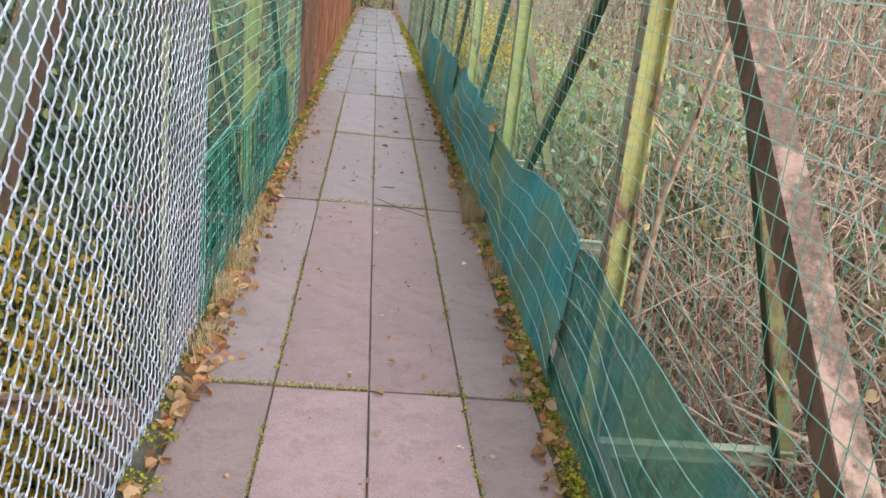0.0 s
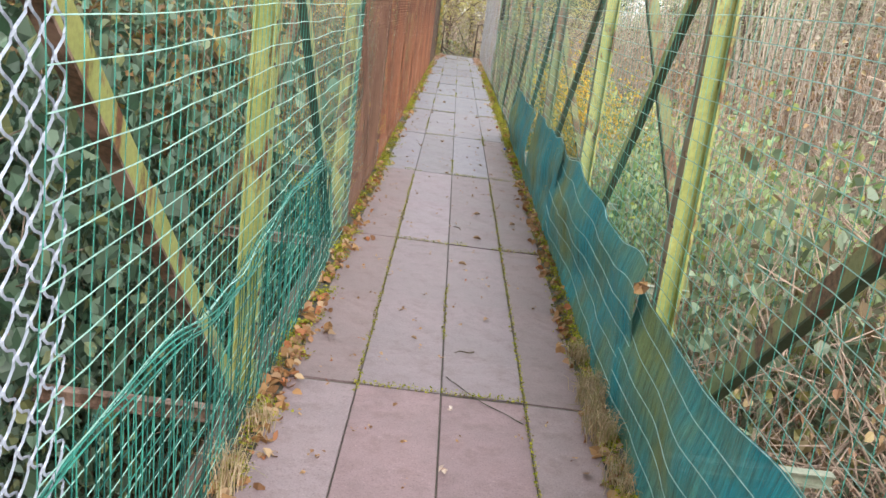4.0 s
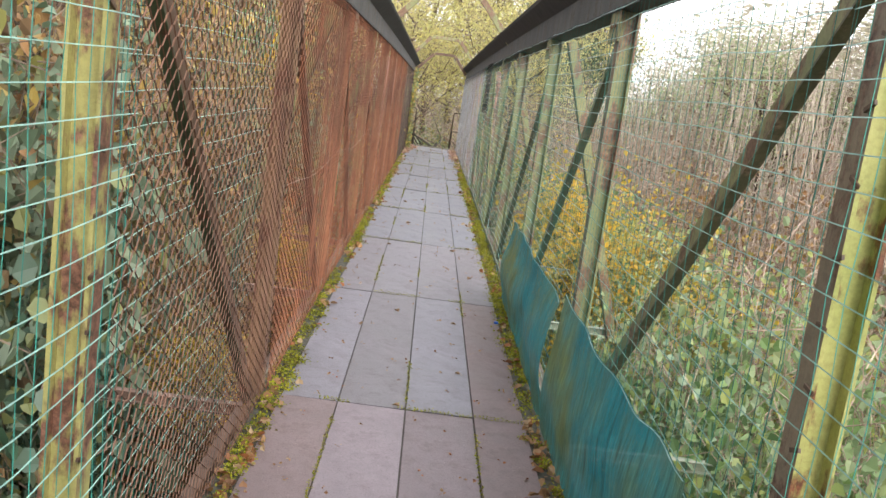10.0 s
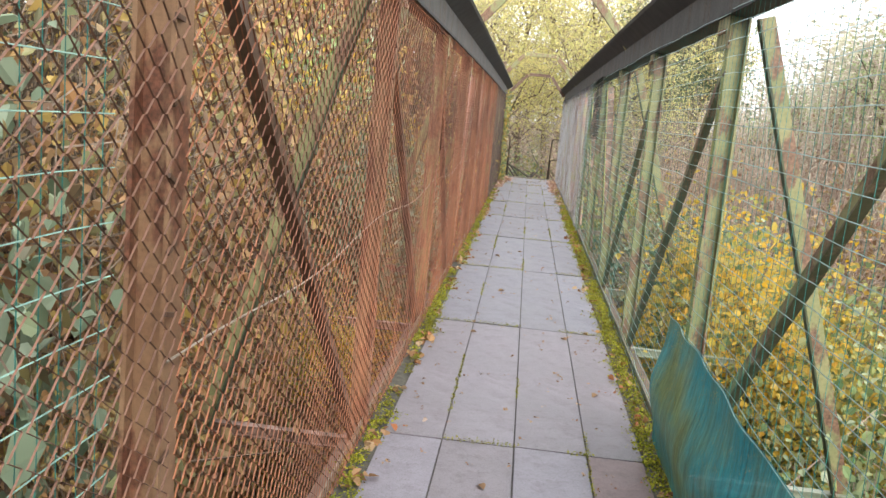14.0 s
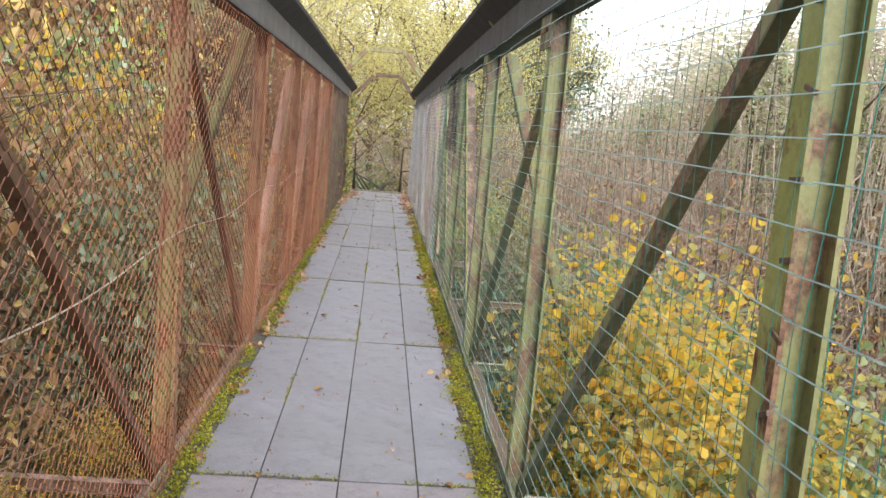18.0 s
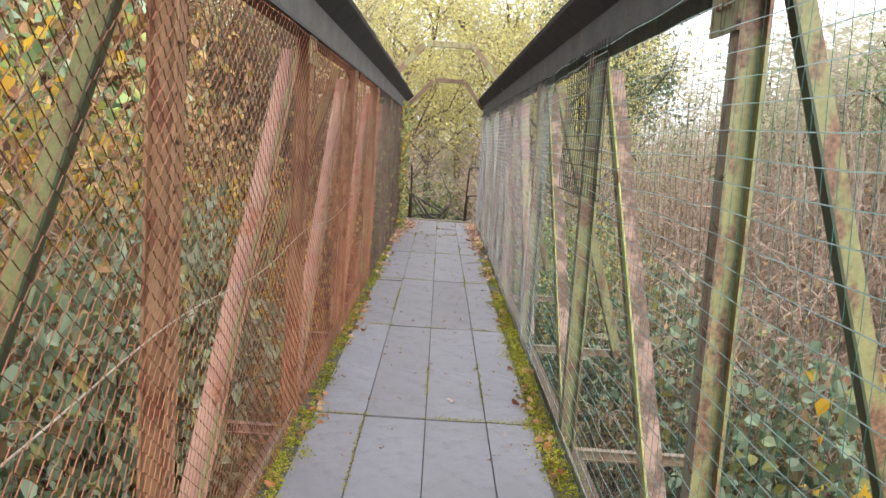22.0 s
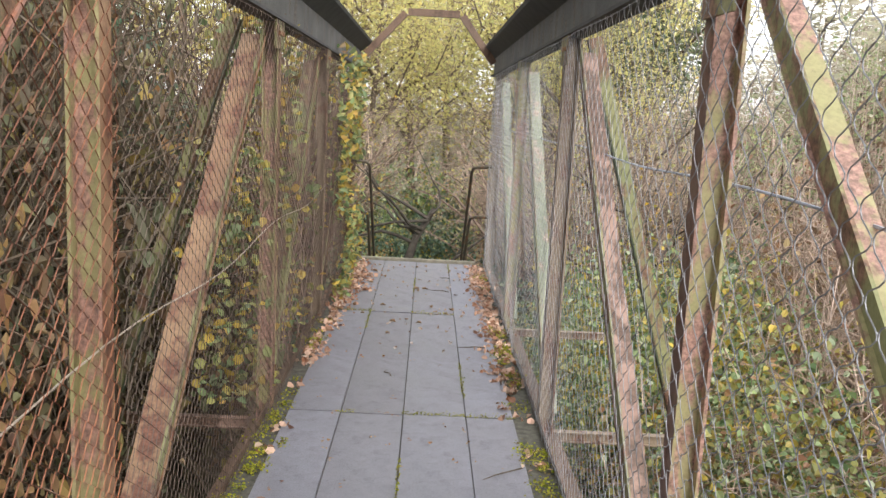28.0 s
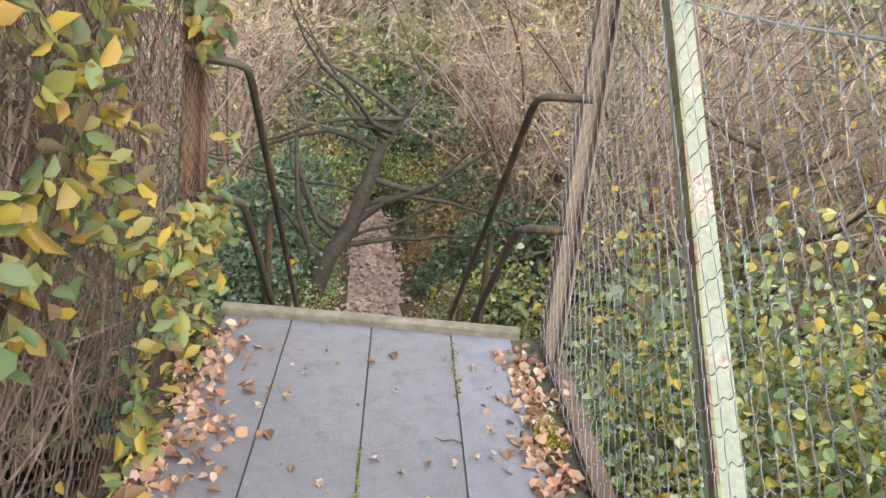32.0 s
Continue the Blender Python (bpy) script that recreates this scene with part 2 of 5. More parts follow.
M_SLAB = slab_material("blue-grey paving concrete", (0.97, 0.955, 1.09))
M_SLAB_W = slab_material("brown-grey paving concrete", (1.34, 0.925, 0.97))
M_SLAB_D = slab_material("dirty brown paving concrete", (1.10, 0.82, 0.83))
M_SLAB_WM = slab_material("mauve-grey paving concrete", (1.19, 0.945, 1.02))
M_SLAB_M = slab_material("grey-lilac paving concrete", (1.04, 0.95, 1.05))
M_JOINT = plain("damp grit", (0.085, 0.08, 0.062), 0.9, vary=0.5, scale=30)
M_YGREEN = paint("faded yellow-green paint", (0.29, 0.32, 0.09), (0.40, 0.39, 0.135), 0.42)
M_YRUST = paint("yellow-green paint flaking from rust", (0.38, 0.35, 0.12), (0.46, 0.42, 0.16), 0.49, rustc=(0.19, 0.09, 0.06))
M_OLIVE = paint("olive green paint", (0.20, 0.215, 0.095), (0.29, 0.275, 0.13), 0.49, rustc=(0.17, 0.095, 0.06))
# dark green; on the diagonals' flanges it stands for shade on their undersides
M_DARK = paint("dark green paint and shaded flange steel", (0.035, 0.055, 0.03), (0.07, 0.085, 0.04), 0.42, rustc=(0.09, 0.04, 0.02))
M_PINK = paint("sun-bleached pink primer", (0.34, 0.17, 0.13), (0.42, 0.255, 0.195), 0.42, rustc=(0.26, 0.09, 0.04))
M_PINKD = paint("dirty pink primer over rust", (0.27, 0.165, 0.13), (0.35, 0.23, 0.185), 0.53, rustc=(0.11, 0.065, 0.045))
M_RUST = paint("rust-brown steel", (0.25, 0.135, 0.075), (0.34, 0.21, 0.12), 0.47, rustc=(0.15, 0.06, 0.035))
M_BROWNPOST = paint("grey-brown bleached steel", (0.22, 0.165, 0.12), (0.30, 0.23, 0.16), 0.45, rustc=(0.15, 0.08, 0.055))
M_YPINK = paint("faded yellow paint over pink primer", (0.30, 0.285, 0.13), (0.37, 0.32, 0.17), 0.50, rustc=(0.30, 0.175, 0.14))
M_RUSTY = paint("olive paint half gone to rust", (0.29, 0.24, 0.115), (0.36, 0.285, 0.145), 0.49, rustc=(0.24, 0.115, 0.07))
M_PALE = paint("pale green paint", (0.25, 0.285, 0.21), (0.32, 0.33, 0.25), 0.42, rustc=(0.38, 0.29, 0.245))
# worn paint with the shade of downward faces mixed into its colour
M_DIAG = paint("olive paint worn to grey, darkened for underside shade", (0.075, 0.08, 0.042), (0.13, 0.115, 0.065), 0.44, rustc=(0.18, 0.13, 0.085))
M_CHORD = paint("grey chord paint", (0.07, 0.07, 0.068), (0.115, 0.11, 0.106), 0.45, 0.9, rustc=(0.08, 0.066, 0.055))
M_INNER = paint("dark rust-brown flange", (0.13, 0.075, 0.055), (0.20, 0.12, 0.085), 0.45, rustc=(0.12, 0.05, 0.03))
M_BROWNST = paint("brown rusted steel", (0.10, 0.06, 0.04), (0.16, 0.09, 0.055), 0.45, rustc=(0.07, 0.035, 0.02))
M_BOARD = plain("tarred board", (0.032, 0.031, 0.031), 0.75, vary=0.4, scale=8)
M_WIRE_G = plain("green plastic-coated wire", (0.045, 0.25, 0.20), 0.4, vary=0.35, scale=6)
M_WIRE_GL = plain("faded green wire", (0.25, 0.44, 0.38), 0.45, vary=0.3, scale=6)
M_WIRE_PALE = plain("bleached blue-green wire", (0.31, 0.45, 0.44), 0.5, vary=0.3, scale=6)
M_WIRE_B = rusty_wire()
M_WIRE_Z = plain("galvanised wire", (0.38, 0.42, 0.51), 0.45, 0.2, vary=0.25, scale=4)
M_CORD = plain("pale blue-green cord", (0.36, 0.60, 0.58), 0.5)
M_WIRE_DULL = plain("dull galvanised wire", (0.29, 0.295, 0.315), 0.6, 0.0, vary=0.35, scale=4)
M_WIRE_BM = plain("dark rusty wire", (0.17, 0.085, 0.055), 0.75, vary=0.4, scale=2.5)
M_WIRE_BD = plain("old brown wire", (0.10, 0.07, 0.055), 0.75, vary=0.4, scale=2.5)
M_OLDCABLE = plain("weathered old cable", (0.36, 0.30, 0.24), 0.7)
M_WIRE_K = plain("black plastic-coated wire", (0.02, 0.022, 0.022), 0.4)
M_NET = net_material("teal shade net", (0.012, 0.26, 0.315), (0.15, 0.22, 0.09), 0.86)
M_NETA = net_material("threadbare teal shade net", (0.004, 0.19, 0.20), (0.05, 0.19, 0.12), 0.42)
M_WIRE_FOLD = plain("green plastic-coated mesh wire", (0.012, 0.105, 0.09), 0.35, vary=0.45, scale=9)
M_WIRE_DG = plain("dark green plastic-coated wire", (0.015, 0.14, 0.12), 0.35, vary=0.4, scale=9)
M_MOSS = foliage("moss", [(0.16, 0.19, 0.012), (0.34, 0.35, 0.02), (0.46, 0.43, 0.04), (0.16, 0.12, 0.04)], 0.9, 0.25)
M_LITTER = foliage("fallen leaves", [(0.30, 0.15, 0.06), (0.45, 0.27, 0.13), (0.20, 0.09, 0.04), (0.50, 0.36, 0.22), (0.36, 0.13, 0.05)], 0.7, 0.15)
M_TANLITTER = foliage("pinkish tan fallen leaves", [(0.55, 0.33, 0.24), (0.66, 0.46, 0.36), (0.30, 0.15, 0.09), (0.70, 0.55, 0.46), (0.44, 0.20, 0.11), (0.22, 0.11, 0.07), (0.60, 0.38, 0.27)], 0.7, 0.1)
M_PATHLITTER = foliage("trodden leaves", [(0.36, 0.25, 0.22), (0.46, 0.36, 0.33), (0.24, 0.15, 0.12), (0.40, 0.30, 0.27)], 0.8, 0.1)
M_PALELITTER = foliage("pale fallen leaves", [(0.50, 0.38, 0.32), (0.62, 0.50, 0.42), (0.36, 0.24, 0.19), (0.66, 0.56, 0.50)], 0.8, 0.1)
M_GREEN = foliage("bramble leaves", [(0.12, 0.20, 0.09), (0.20, 0.32, 0.12), (0.36, 0.48, 0.20), (0.10, 0.16, 0.08), (0.55, 0.58, 0.14), (0.44, 0.52, 0.39), (0.30, 0.40, 0.27)])
M_SAGE = foliage("sage green bramble leaves", [(0.22, 0.29, 0.19), (0.34, 0.41, 0.30), (0.17, 0.23, 0.14), (0.22, 0.14, 0.08), (0.36, 0.35, 0.11), (0.28, 0.36, 0.25), (0.13, 0.18, 0.11)], 0.45, 0.3)
M_DEAD = foliage("withered leaves", [(0.30, 0.19, 0.12), (0.40, 0.26, 0.15), (0.20, 0.14, 0.10), (0.34, 0.17, 0.10), (0.50, 0.38, 0.20)], 0.7, 0.2)
M_TANGLE = foliage("dark withered bramble leaves", [(0.17, 0.10, 0.06), (0.24, 0.15, 0.08), (0.11, 0.13, 0.07), (0.36, 0.29, 0.10), (0.13, 0.09, 0.06), (0.20, 0.22, 0.13)], 0.6, 0.25)
M_PALEGREEN = foliage("pale green bramble leaves", [(0.34, 0.45, 0.23), (0.46, 0.55, 0.33), (0.24, 0.38, 0.14), (0.52, 0.53, 0.18), (0.40, 0.50, 0.34), (0.22, 0.30, 0.15)], 0.5, 0.5)
M_MIXED = foliage("green and orange autumn leaves", [(0.16, 0.25, 0.11), (0.32, 0.42, 0.18), (0.66, 0.46, 0.06), (0.20, 0.30, 0.13), (0.45, 0.52, 0.26), (0.56, 0.42, 0.10), (0.12, 0.19, 0.09), (0.52, 0.57, 0.38)])
M_IVY = foliage("ivy leaves", [(0.04, 0.085, 0.05), (0.085, 0.16, 0.095), (0.17, 0.26, 0.19), (0.05, 0.095, 0.06), (0.21, 0.29, 0.22), (0.11, 0.175, 0.115), (0.27, 0.28, 0.12), (0.06, 0.10, 0.065)], 0.45, 0.3)
M_YELLOW = foliage("yellow autumn leaves", [(0.82, 0.52, 0.05), (0.42, 0.46, 0.15), (0.88, 0.62, 0.12), (0.24, 0.33, 0.15), (0.84, 0.47, 0.06), (0.42, 0.48, 0.27), (0.86, 0.60, 0.14), (0.84, 0.55, 0.08), (0.20, 0.27, 0.13)], 0.6, 0.65)
M_BROWN = foliage("brown autumn leaves", [(0.40, 0.22, 0.10), (0.48, 0.30, 0.15), (0.34, 0.24, 0.12), (0.27, 0.13, 0.08), (0.60, 0.44, 0.12), (0.44, 0.30, 0.16), (0.14, 0.085, 0.065), (0.42, 0.24, 0.11), (0.34, 0.33, 0.16)])
M_LIME = foliage("yellow-green tree leaves", [(0.66, 0.63, 0.27), (0.76, 0.70, 0.31), (0.55, 0.56, 0.25), (0.78, 0.68, 0.29), (0.64, 0.57, 0.30)], 0.7, 0.6)
# distance haze is put into this colour: far paler than the near leaves
M_FAR = foliage("dull tree leaves lightened for haze", [(0.57, 0.55, 0.42), (0.61, 0.59, 0.43), (0.62, 0.56, 0.45), (0.56, 0.51, 0.43)], 0.95, 0.5)
M_HAZEL = foliage("thin hazel leaves", [(0.62, 0.59, 0.27), (0.55, 0.53, 0.29), (0.67, 0.66, 0.31), (0.50, 0.50, 0.27), (0.72, 0.62, 0.23)], 0.7, 0.6)
M_WILLOW = foliage("pale willow leaves", [(0.36, 0.44, 0.24), (0.46, 0.54, 0.30), (0.28, 0.36, 0.19), (0.55, 0.56, 0.28)], 0.7, 0.6)
M_DARKTREE = foliage("dark green tree leaves", [(0.10, 0.14, 0.08), (0.16, 0.20, 0.11), (0.22, 0.25, 0.14)])
M_CLIMB = foliage("climber leaves", [(0.66, 0.47, 0.09), (0.46, 0.43, 0.13), (0.24, 0.32, 0.13), (0.17, 0.25, 0.12), (0.36, 0.42, 0.19), (0.60, 0.38, 0.10), (0.40, 0.42, 0.18), (0.15, 0.20, 0.11), (0.30, 0.19, 0.10)], 0.6)
M_VINE = plain("brown vine stems", (0.235, 0.165, 0.13), 0.85, vary=0.5, scale=12)
M_BARK = plain("bark", (0.10, 0.075, 0.05), 0.85, vary=0.5, scale=14, bumped=0.7)
M_GREYTWIG = plain("grey-brown twigs", (0.41, 0.305, 0.24), 0.85, vary=0.5, scale=10)
M_DEEP = plain("dark wet bark", (0.05, 0.042, 0.032), 0.85, vary=0.5, scale=14, bumped=0.7)
M_TWIG = plain("twigs", (0.22, 0.165, 0.12), 0.85, vary=0.5, scale=10)
# pale brown stems, lightened further to carry the haze over the open side
M_THICKET = plain("bare stems lightened for haze", (0.50, 0.42, 0.34), 0.85, vary=0.45, scale=3)
M_GROUND = ground_material()
M_PATH = plain("leaf-strewn gravel", (0.27, 0.20, 0.175), 0.9, vary=0.4, scale=30, bumped=0.6)
M_IRON = paint("handrail paint", (0.045, 0.04, 0.03), (0.10, 0.08, 0.05), 0.45, rustc=(0.16, 0.08, 0.04))
M_TIMBER = plain("grey timber", (0.22, 0.20, 0.15), 0.8, vary=0.4, scale=12)
M_PALEBARK = plain("pale pinkish bark", (0.42, 0.28, 0.20), 0.8, vary=0.4, scale=12, bumped=0.6)
M_BLUE = plain("blue plastic", (0.01, 0.10, 0.55), 0.35)
M_REED = foliage("dry grass", [(0.56, 0.41, 0.25), (0.62, 0.48, 0.33), (0.42, 0.29, 0.16), (0.30, 0.30, 0.10), (0.66, 0.52, 0.40)], 0.7, 0.2)

# ---- mesh helpers ----
rng = np.random.default_rng(7)


def mesh_from(name, verts, faces, material, smooth=False):
    me = bpy.data.meshes.new(name)
    me.from_pydata(np.asarray(verts, dtype=float).tolist(), [], [list(map(int, f)) for f in faces])
    me.materials.append(material)
    if smooth:
        me.polygons.foreach_set("use_smooth", [True] * len(me.polygons))
    me.update()
    return me


def part(name, me, parent=None, label=""):
    ob = new(name, me)
    if parent is not None:
        ob.parent = parent
    if label:
        tagged(ob, label)
    return ob


def thing(name, at, label, category, group="", kind=""):
    ob = new(name)
    ob.matrix_basis = Matrix.Translation(at)
    ob.empty_display_size = 0.2
    return tagged(ob, label, category, group, kind)


def tubes(lines, radius, sides=4):
    """Verts and faces of tubes along lines: an array (count, points, 3). radius: a number or one for each point."""
    p = np.asarray(lines, dtype=float)
    m, n, _ = p.shape
    t = np.gradient(p, axis=1)
    t /= np.linalg.norm(t, axis=2, keepdims=True) + 1e-12
    ref = np.array([0.31, 0.17, 0.93])
    alt = np.array([0.93, 0.31, 0.17])
    ref = np.where((np.abs(t @ ref) > 0.9)[..., None], alt, ref)
    u = np.cross(t, ref)
    u /= np.linalg.norm(u, axis=2, keepdims=True) + 1e-12
    v = np.cross(t, u)
    r = np.broadcast_to(np.asarray(radius, dtype=float), (m, n))[..., None, None]
    a = np.arange(sides) * 2 * np.pi / sides
    ring = u[:, :, None, :] * np.cos(a)[:, None] + v[:, :, None, :] * np.sin(a)[:, None]
    verts = (p[:, :, None, :] + r * ring).reshape(-1, 3)
    i = np.arange(m)[:, None, None] * n * sides + np.arange(n - 1)[None, :, None] * sides
    k = np.arange(sides)[None, None, :]
    k2 = (k + 1) % sides
    faces = np.stack([i + k, i + k2, i + k2 + sides, i + k + sides], -1).reshape(-1, 4)
    return verts, faces


def joined(pieces):
    vs, fs, o = [], [], 0
    for v, f in pieces:
        vs.append(np.asarray(v, dtype=float))
        fs.extend((np.asarray(f) + o).tolist())
        o += len(v)
    return np.concatenate(vs), fs


def leaf_batch(c, size, up=0.5, wide=0.33, r=None, oval=False):
    """One folded, pointed leaf at each of the places c."""
    r = r or rng
    n = len(c)
    nrm = r.normal(size=(n, 3)) + np.array([0, 0, up * 2])
    nrm /= np.linalg.norm(nrm, axis=1, keepdims=True)
    a = np.cross(nrm, r.normal(size=(n, 3)))
    a /= np.linalg.norm(a, axis=1, keepdims=True) + 1e-9
    b = np.cross(nrm, a)
    s = (np.asarray(size) * r.uniform(0.6, 1.25, n))[:, None]
    w = s * wide * r.uniform(0.8, 1.25, (n, 1))
    if oval:
        h = r.uniform(0.06, 0.2, (n, 1)) * s
        cols = [c - a * s * 0.5]
        cols += [c - a * s * 0.22 + b * w * 0.85 + nrm * h, c + a * s * 0.14 + b * w * 0.9 + nrm * h]
        cols += [c + a * s * 0.5 - nrm * h * 0.8]
        cols += [c + a * s * 0.14 - b * w * 0.9 + nrm * h, c - a * s * 0.22 - b * w * 0.85 + nrm * h]
        i = np.arange(n)[:, None] * 6
        faces = np.concatenate([i + np.array([0, 1, 2, 3]), i + np.array([0, 3, 4, 5])], 1).reshape(-1, 4)
        return np.stack(cols, 1).reshape(-1, 3), faces
    verts = np.stack([c - a * s * 0.5, c + b * w + nrm * s * 0.12 - a * s * 0.06, c + a * s * 0.5 - nrm * s * 0.06, c - b * w + nrm * s * 0.12 - a * s * 0.06], 1).reshape(-1, 3)
    i = np.arange(n)[:, None] * 4
    faces = np.concatenate([i + np.array([0, 1, 2]), i + np.array([0, 2, 3])], 1).reshape(-1, 3)
    return verts, faces


def extrude_profile(profile, a, b, up=(0, 0, 1)):
    """A straight bar from a to b with the given cross section (points across, points up), with capped ends."""
    a, b = Vector(a), Vector(b)
    d = (b - a).normalized()
    side = d.cross(Vector(up)).normalized()
    top = side.cross(d)
    n = len(profile)
    verts = [tuple(q + side * u + top * v) for q in (a, b) for u, v in profile]
    faces = [(k, (k + 1) % n, (k + 1) % n + n, k + n) for k in range(n)]
    faces += [tuple(range(n - 1, -1, -1)), tuple(range(n, 2 * n))]
    return verts, faces


def rect(w, h):
    c = min(w, h) * 0.12
    x, y = w / 2, h / 2
    return [(-x + c, -y), (x - c, -y), (x, -y + c), (x, y - c), (x - c, y), (-x + c, y), (-x, y - c), (-x, -y + c)]


def angle_iron(w, t=0.009):
    return [(0, 0), (w, 0), (w, t), (t, t), (t, w), (0, w)]


def i_beam(w, h, t=0.010):
    x, y = w / 2, h / 2
    return [(-x, -y), (x, -y), (x, -y + t), (t / 2, -y + t), (t / 2, y - t), (x, y - t), (x, y), (-x, y), (-x, y - t), (-t / 2, y - t), (-t / 2, -y + t), (-x, -y + t)]


def bar(name, profile, a, b, material, parent, label="", up=(0, 0, 1)):
    o, up_to = Vector((0, 0, 0)), parent
    while up_to is not None:
        o, up_to = o + up_to.matrix_basis.translation, up_to.parent
    v, f = extrude_profile(profile, Vector(a) - o, Vector(b) - o, up)
    return part(name, mesh_from(name, v, f, material), parent, label)


# ---- plan of the bridge ----
ROWS_Y = [2.88, 5.45, 7.77, 10.22, 12.65, 15.06, 17.53, 19.92, 22.34, 24.79, 27.17, 29.62, 32.12]
BEFORE = [-1.95, 0.45]
END_Y = 32.12
POST_Y = {-1: [2.85, 5.27, 7.85, 10.24, 12.75, 15.14, 17.52, 19.92, 22.28, 24.73, 27.25, 29.46, 32.12],
          1: [2.78, 5.33, 7.69, 10.25, 12.80, 15.19, 17.50, 19.84, 22.34, 24.79, 27.26, 29.61, 32.12]}
PXS, MESH_X, TOP = {-1: 0.785, 1: 0.81}, {-1: 0.728, 1: 0.748}, 2.12


def cz(y):
    return -0.0003 * ((min(max(y, 0.0), 34.0) - 17.4) ** 2 - 210.0)


# ---- ground ----
def gz(x, y):
    """Height of the ground: a cutting under the bridge, a bank on one side, a slope down on the other."""
    bank = 3.6 / (1 + math.exp(-(-x - 4.2) * 0.9))
    wob = 0.35 * noise.noise(Vector((x * 0.13, y * 0.13, 2.0))) + 0.12 * noise.noise(Vector((x * 0.5, y * 0.5, 5.0)))
    near = 1 / (1 + math.exp((y - 1.5) * 0.9))
    past = max(0.0, min(1.0, (y - 32.6) / 3.4))
    z = -2.0 - 1.45 * past + bank * (1 - 0.65 * past) + wob * (0.3 if abs(x) < 1.3 and y > 33 else 1.0)
    if x > 6:
        z += min(2.0, (x - 6) * 0.05)
    return z * (1 - near) + (-0.25) * near


def spaced(lo, hi, dense_lo, dense_hi, step, grow=1.18):
    out = list(np.arange(dense_lo, dense_hi, step))
    s, v = step, dense_lo
    while v > lo:
        s *= grow
        v -= s
        out.insert(0, v)
    s, v = step, out[-1]
    while v < hi:
        s *= grow
        v += s
        out.append(v)
    return out


xs, ys = spaced(-600, 600, -9, 9, 0.45), spaced(-500, 700, -4, 52, 0.55)
gv = [(x, y, gz(x, y)) for y in ys for x in xs]
nx = len(xs)
gf = [(j * nx + i, j * nx + i + 1, (j + 1) * nx + i + 1, (j + 1) * nx + i) for j in range(len(ys) - 1) for i in range(nx - 1)]
ground = part("ground", mesh_from("ground", gv, gf, M_GROUND, True))
tagged(ground, "dark soil covered with rotting leaves and ivy", "ground", kind="structure")

# woodland path beyond the steps
def path_x(y):
    return -0.016 * max(0.0, min(y, 46.0) - 39.5) ** 2 + 0.12 * max(0.0, y - 46.0)


py = np.arange(35.6, 45.4, 0.4)
pv, pf = [], []
for j, y in enumerate(py):
    cx = path_x(y)
    for u in (-1, -0.5, 0, 0.5, 1):
        w = 0.40 + 0.14 * noise.noise(Vector((y, u * 3, 0)))
        pv.append((cx + u * w, y, gz(cx + u * w, y) + 0.05 - 0.03 * abs(u)))
    if j:
        for k in range(4):
            a = (j - 1) * 5 + k
            pf.append((a, a + 1, a + 6, a + 5))
path = part("path", mesh_from("path", pv, pf, M_PATH, True))
tagged(path, "narrow woodland path strewn with pale fallen leaves", "path", kind="structure")

# ---- deck ----
deck = tagged(new("deck"), "concrete footbridge deck paved with long slabs", "bridge deck", kind="structure")
seg = [-2.3] + [y for y in BEFORE[1:]] + ROWS_Y
bed = []
for a, b in zip(seg[:-1], seg[1:]):
    for k in range(4):
        y0, y1 = a + (b - a) * k / 4, a + (b - a) * (k + 1) / 4
        bed.append((y0, y1))
bv, bf = [], []
for y in [bed[0][0]] + [q[1] for q in bed]:
    z = cz(y)
    bv += [(-0.75, y, z - 0.009), (0.75, y, z - 0.009), (0.75, y, z - 0.14), (-0.75, y, z - 0.14)]
for j in range(len(bed)):
    for k in range(4):
        a = j * 4
        bf.append((a + k, a + (k + 1) % 4, a + 4 + (k + 1) % 4, a + 4 + k))
bf += [(3, 2, 1, 0), tuple(len(bv) - 4 + k for k in range(4))]
part("deck_bed", mesh_from("deck_bed", bv, bf, M_JOINT), deck, "dark gritty bedding between the slabs")

# ---- truss ----
def post_paint(k, s):
    if s < 0:
        return [M_DARK, M_YGREEN, M_YRUST, M_RUST, M_RUST, M_RUSTY, M_RUST, M_RUST, M_RUST, M_YPINK, M_YPINK, M_BROWNPOST, M_RUST][k]
    return [M_YRUST, M_YGREEN, M_YGREEN, M_OLIVE, M_OLIVE, M_OLIVE, M_OLIVE, M_OLIVE, M_OLIVE, M_YPINK, M_BROWNPOST, M_YPINK, M_BROWNPOST][k]


def diag_paint(k, s):
    if k < 6:
        return (M_YGREEN if k == 1 else M_OLIVE) if s > 0 else M_YGREEN if k < 1 else M_YRUST if k < 2 else M_BROWNST
    if s > 0 and k < 10:
        return M_YPINK if k == 8 else M_PINKD
    return [M_PINK, M_PINK, M_PINK, M_RUST, M_PALE if s > 0 else M_OLIVE, M_PALE if s > 0 else M_BROWNST][k - 6]


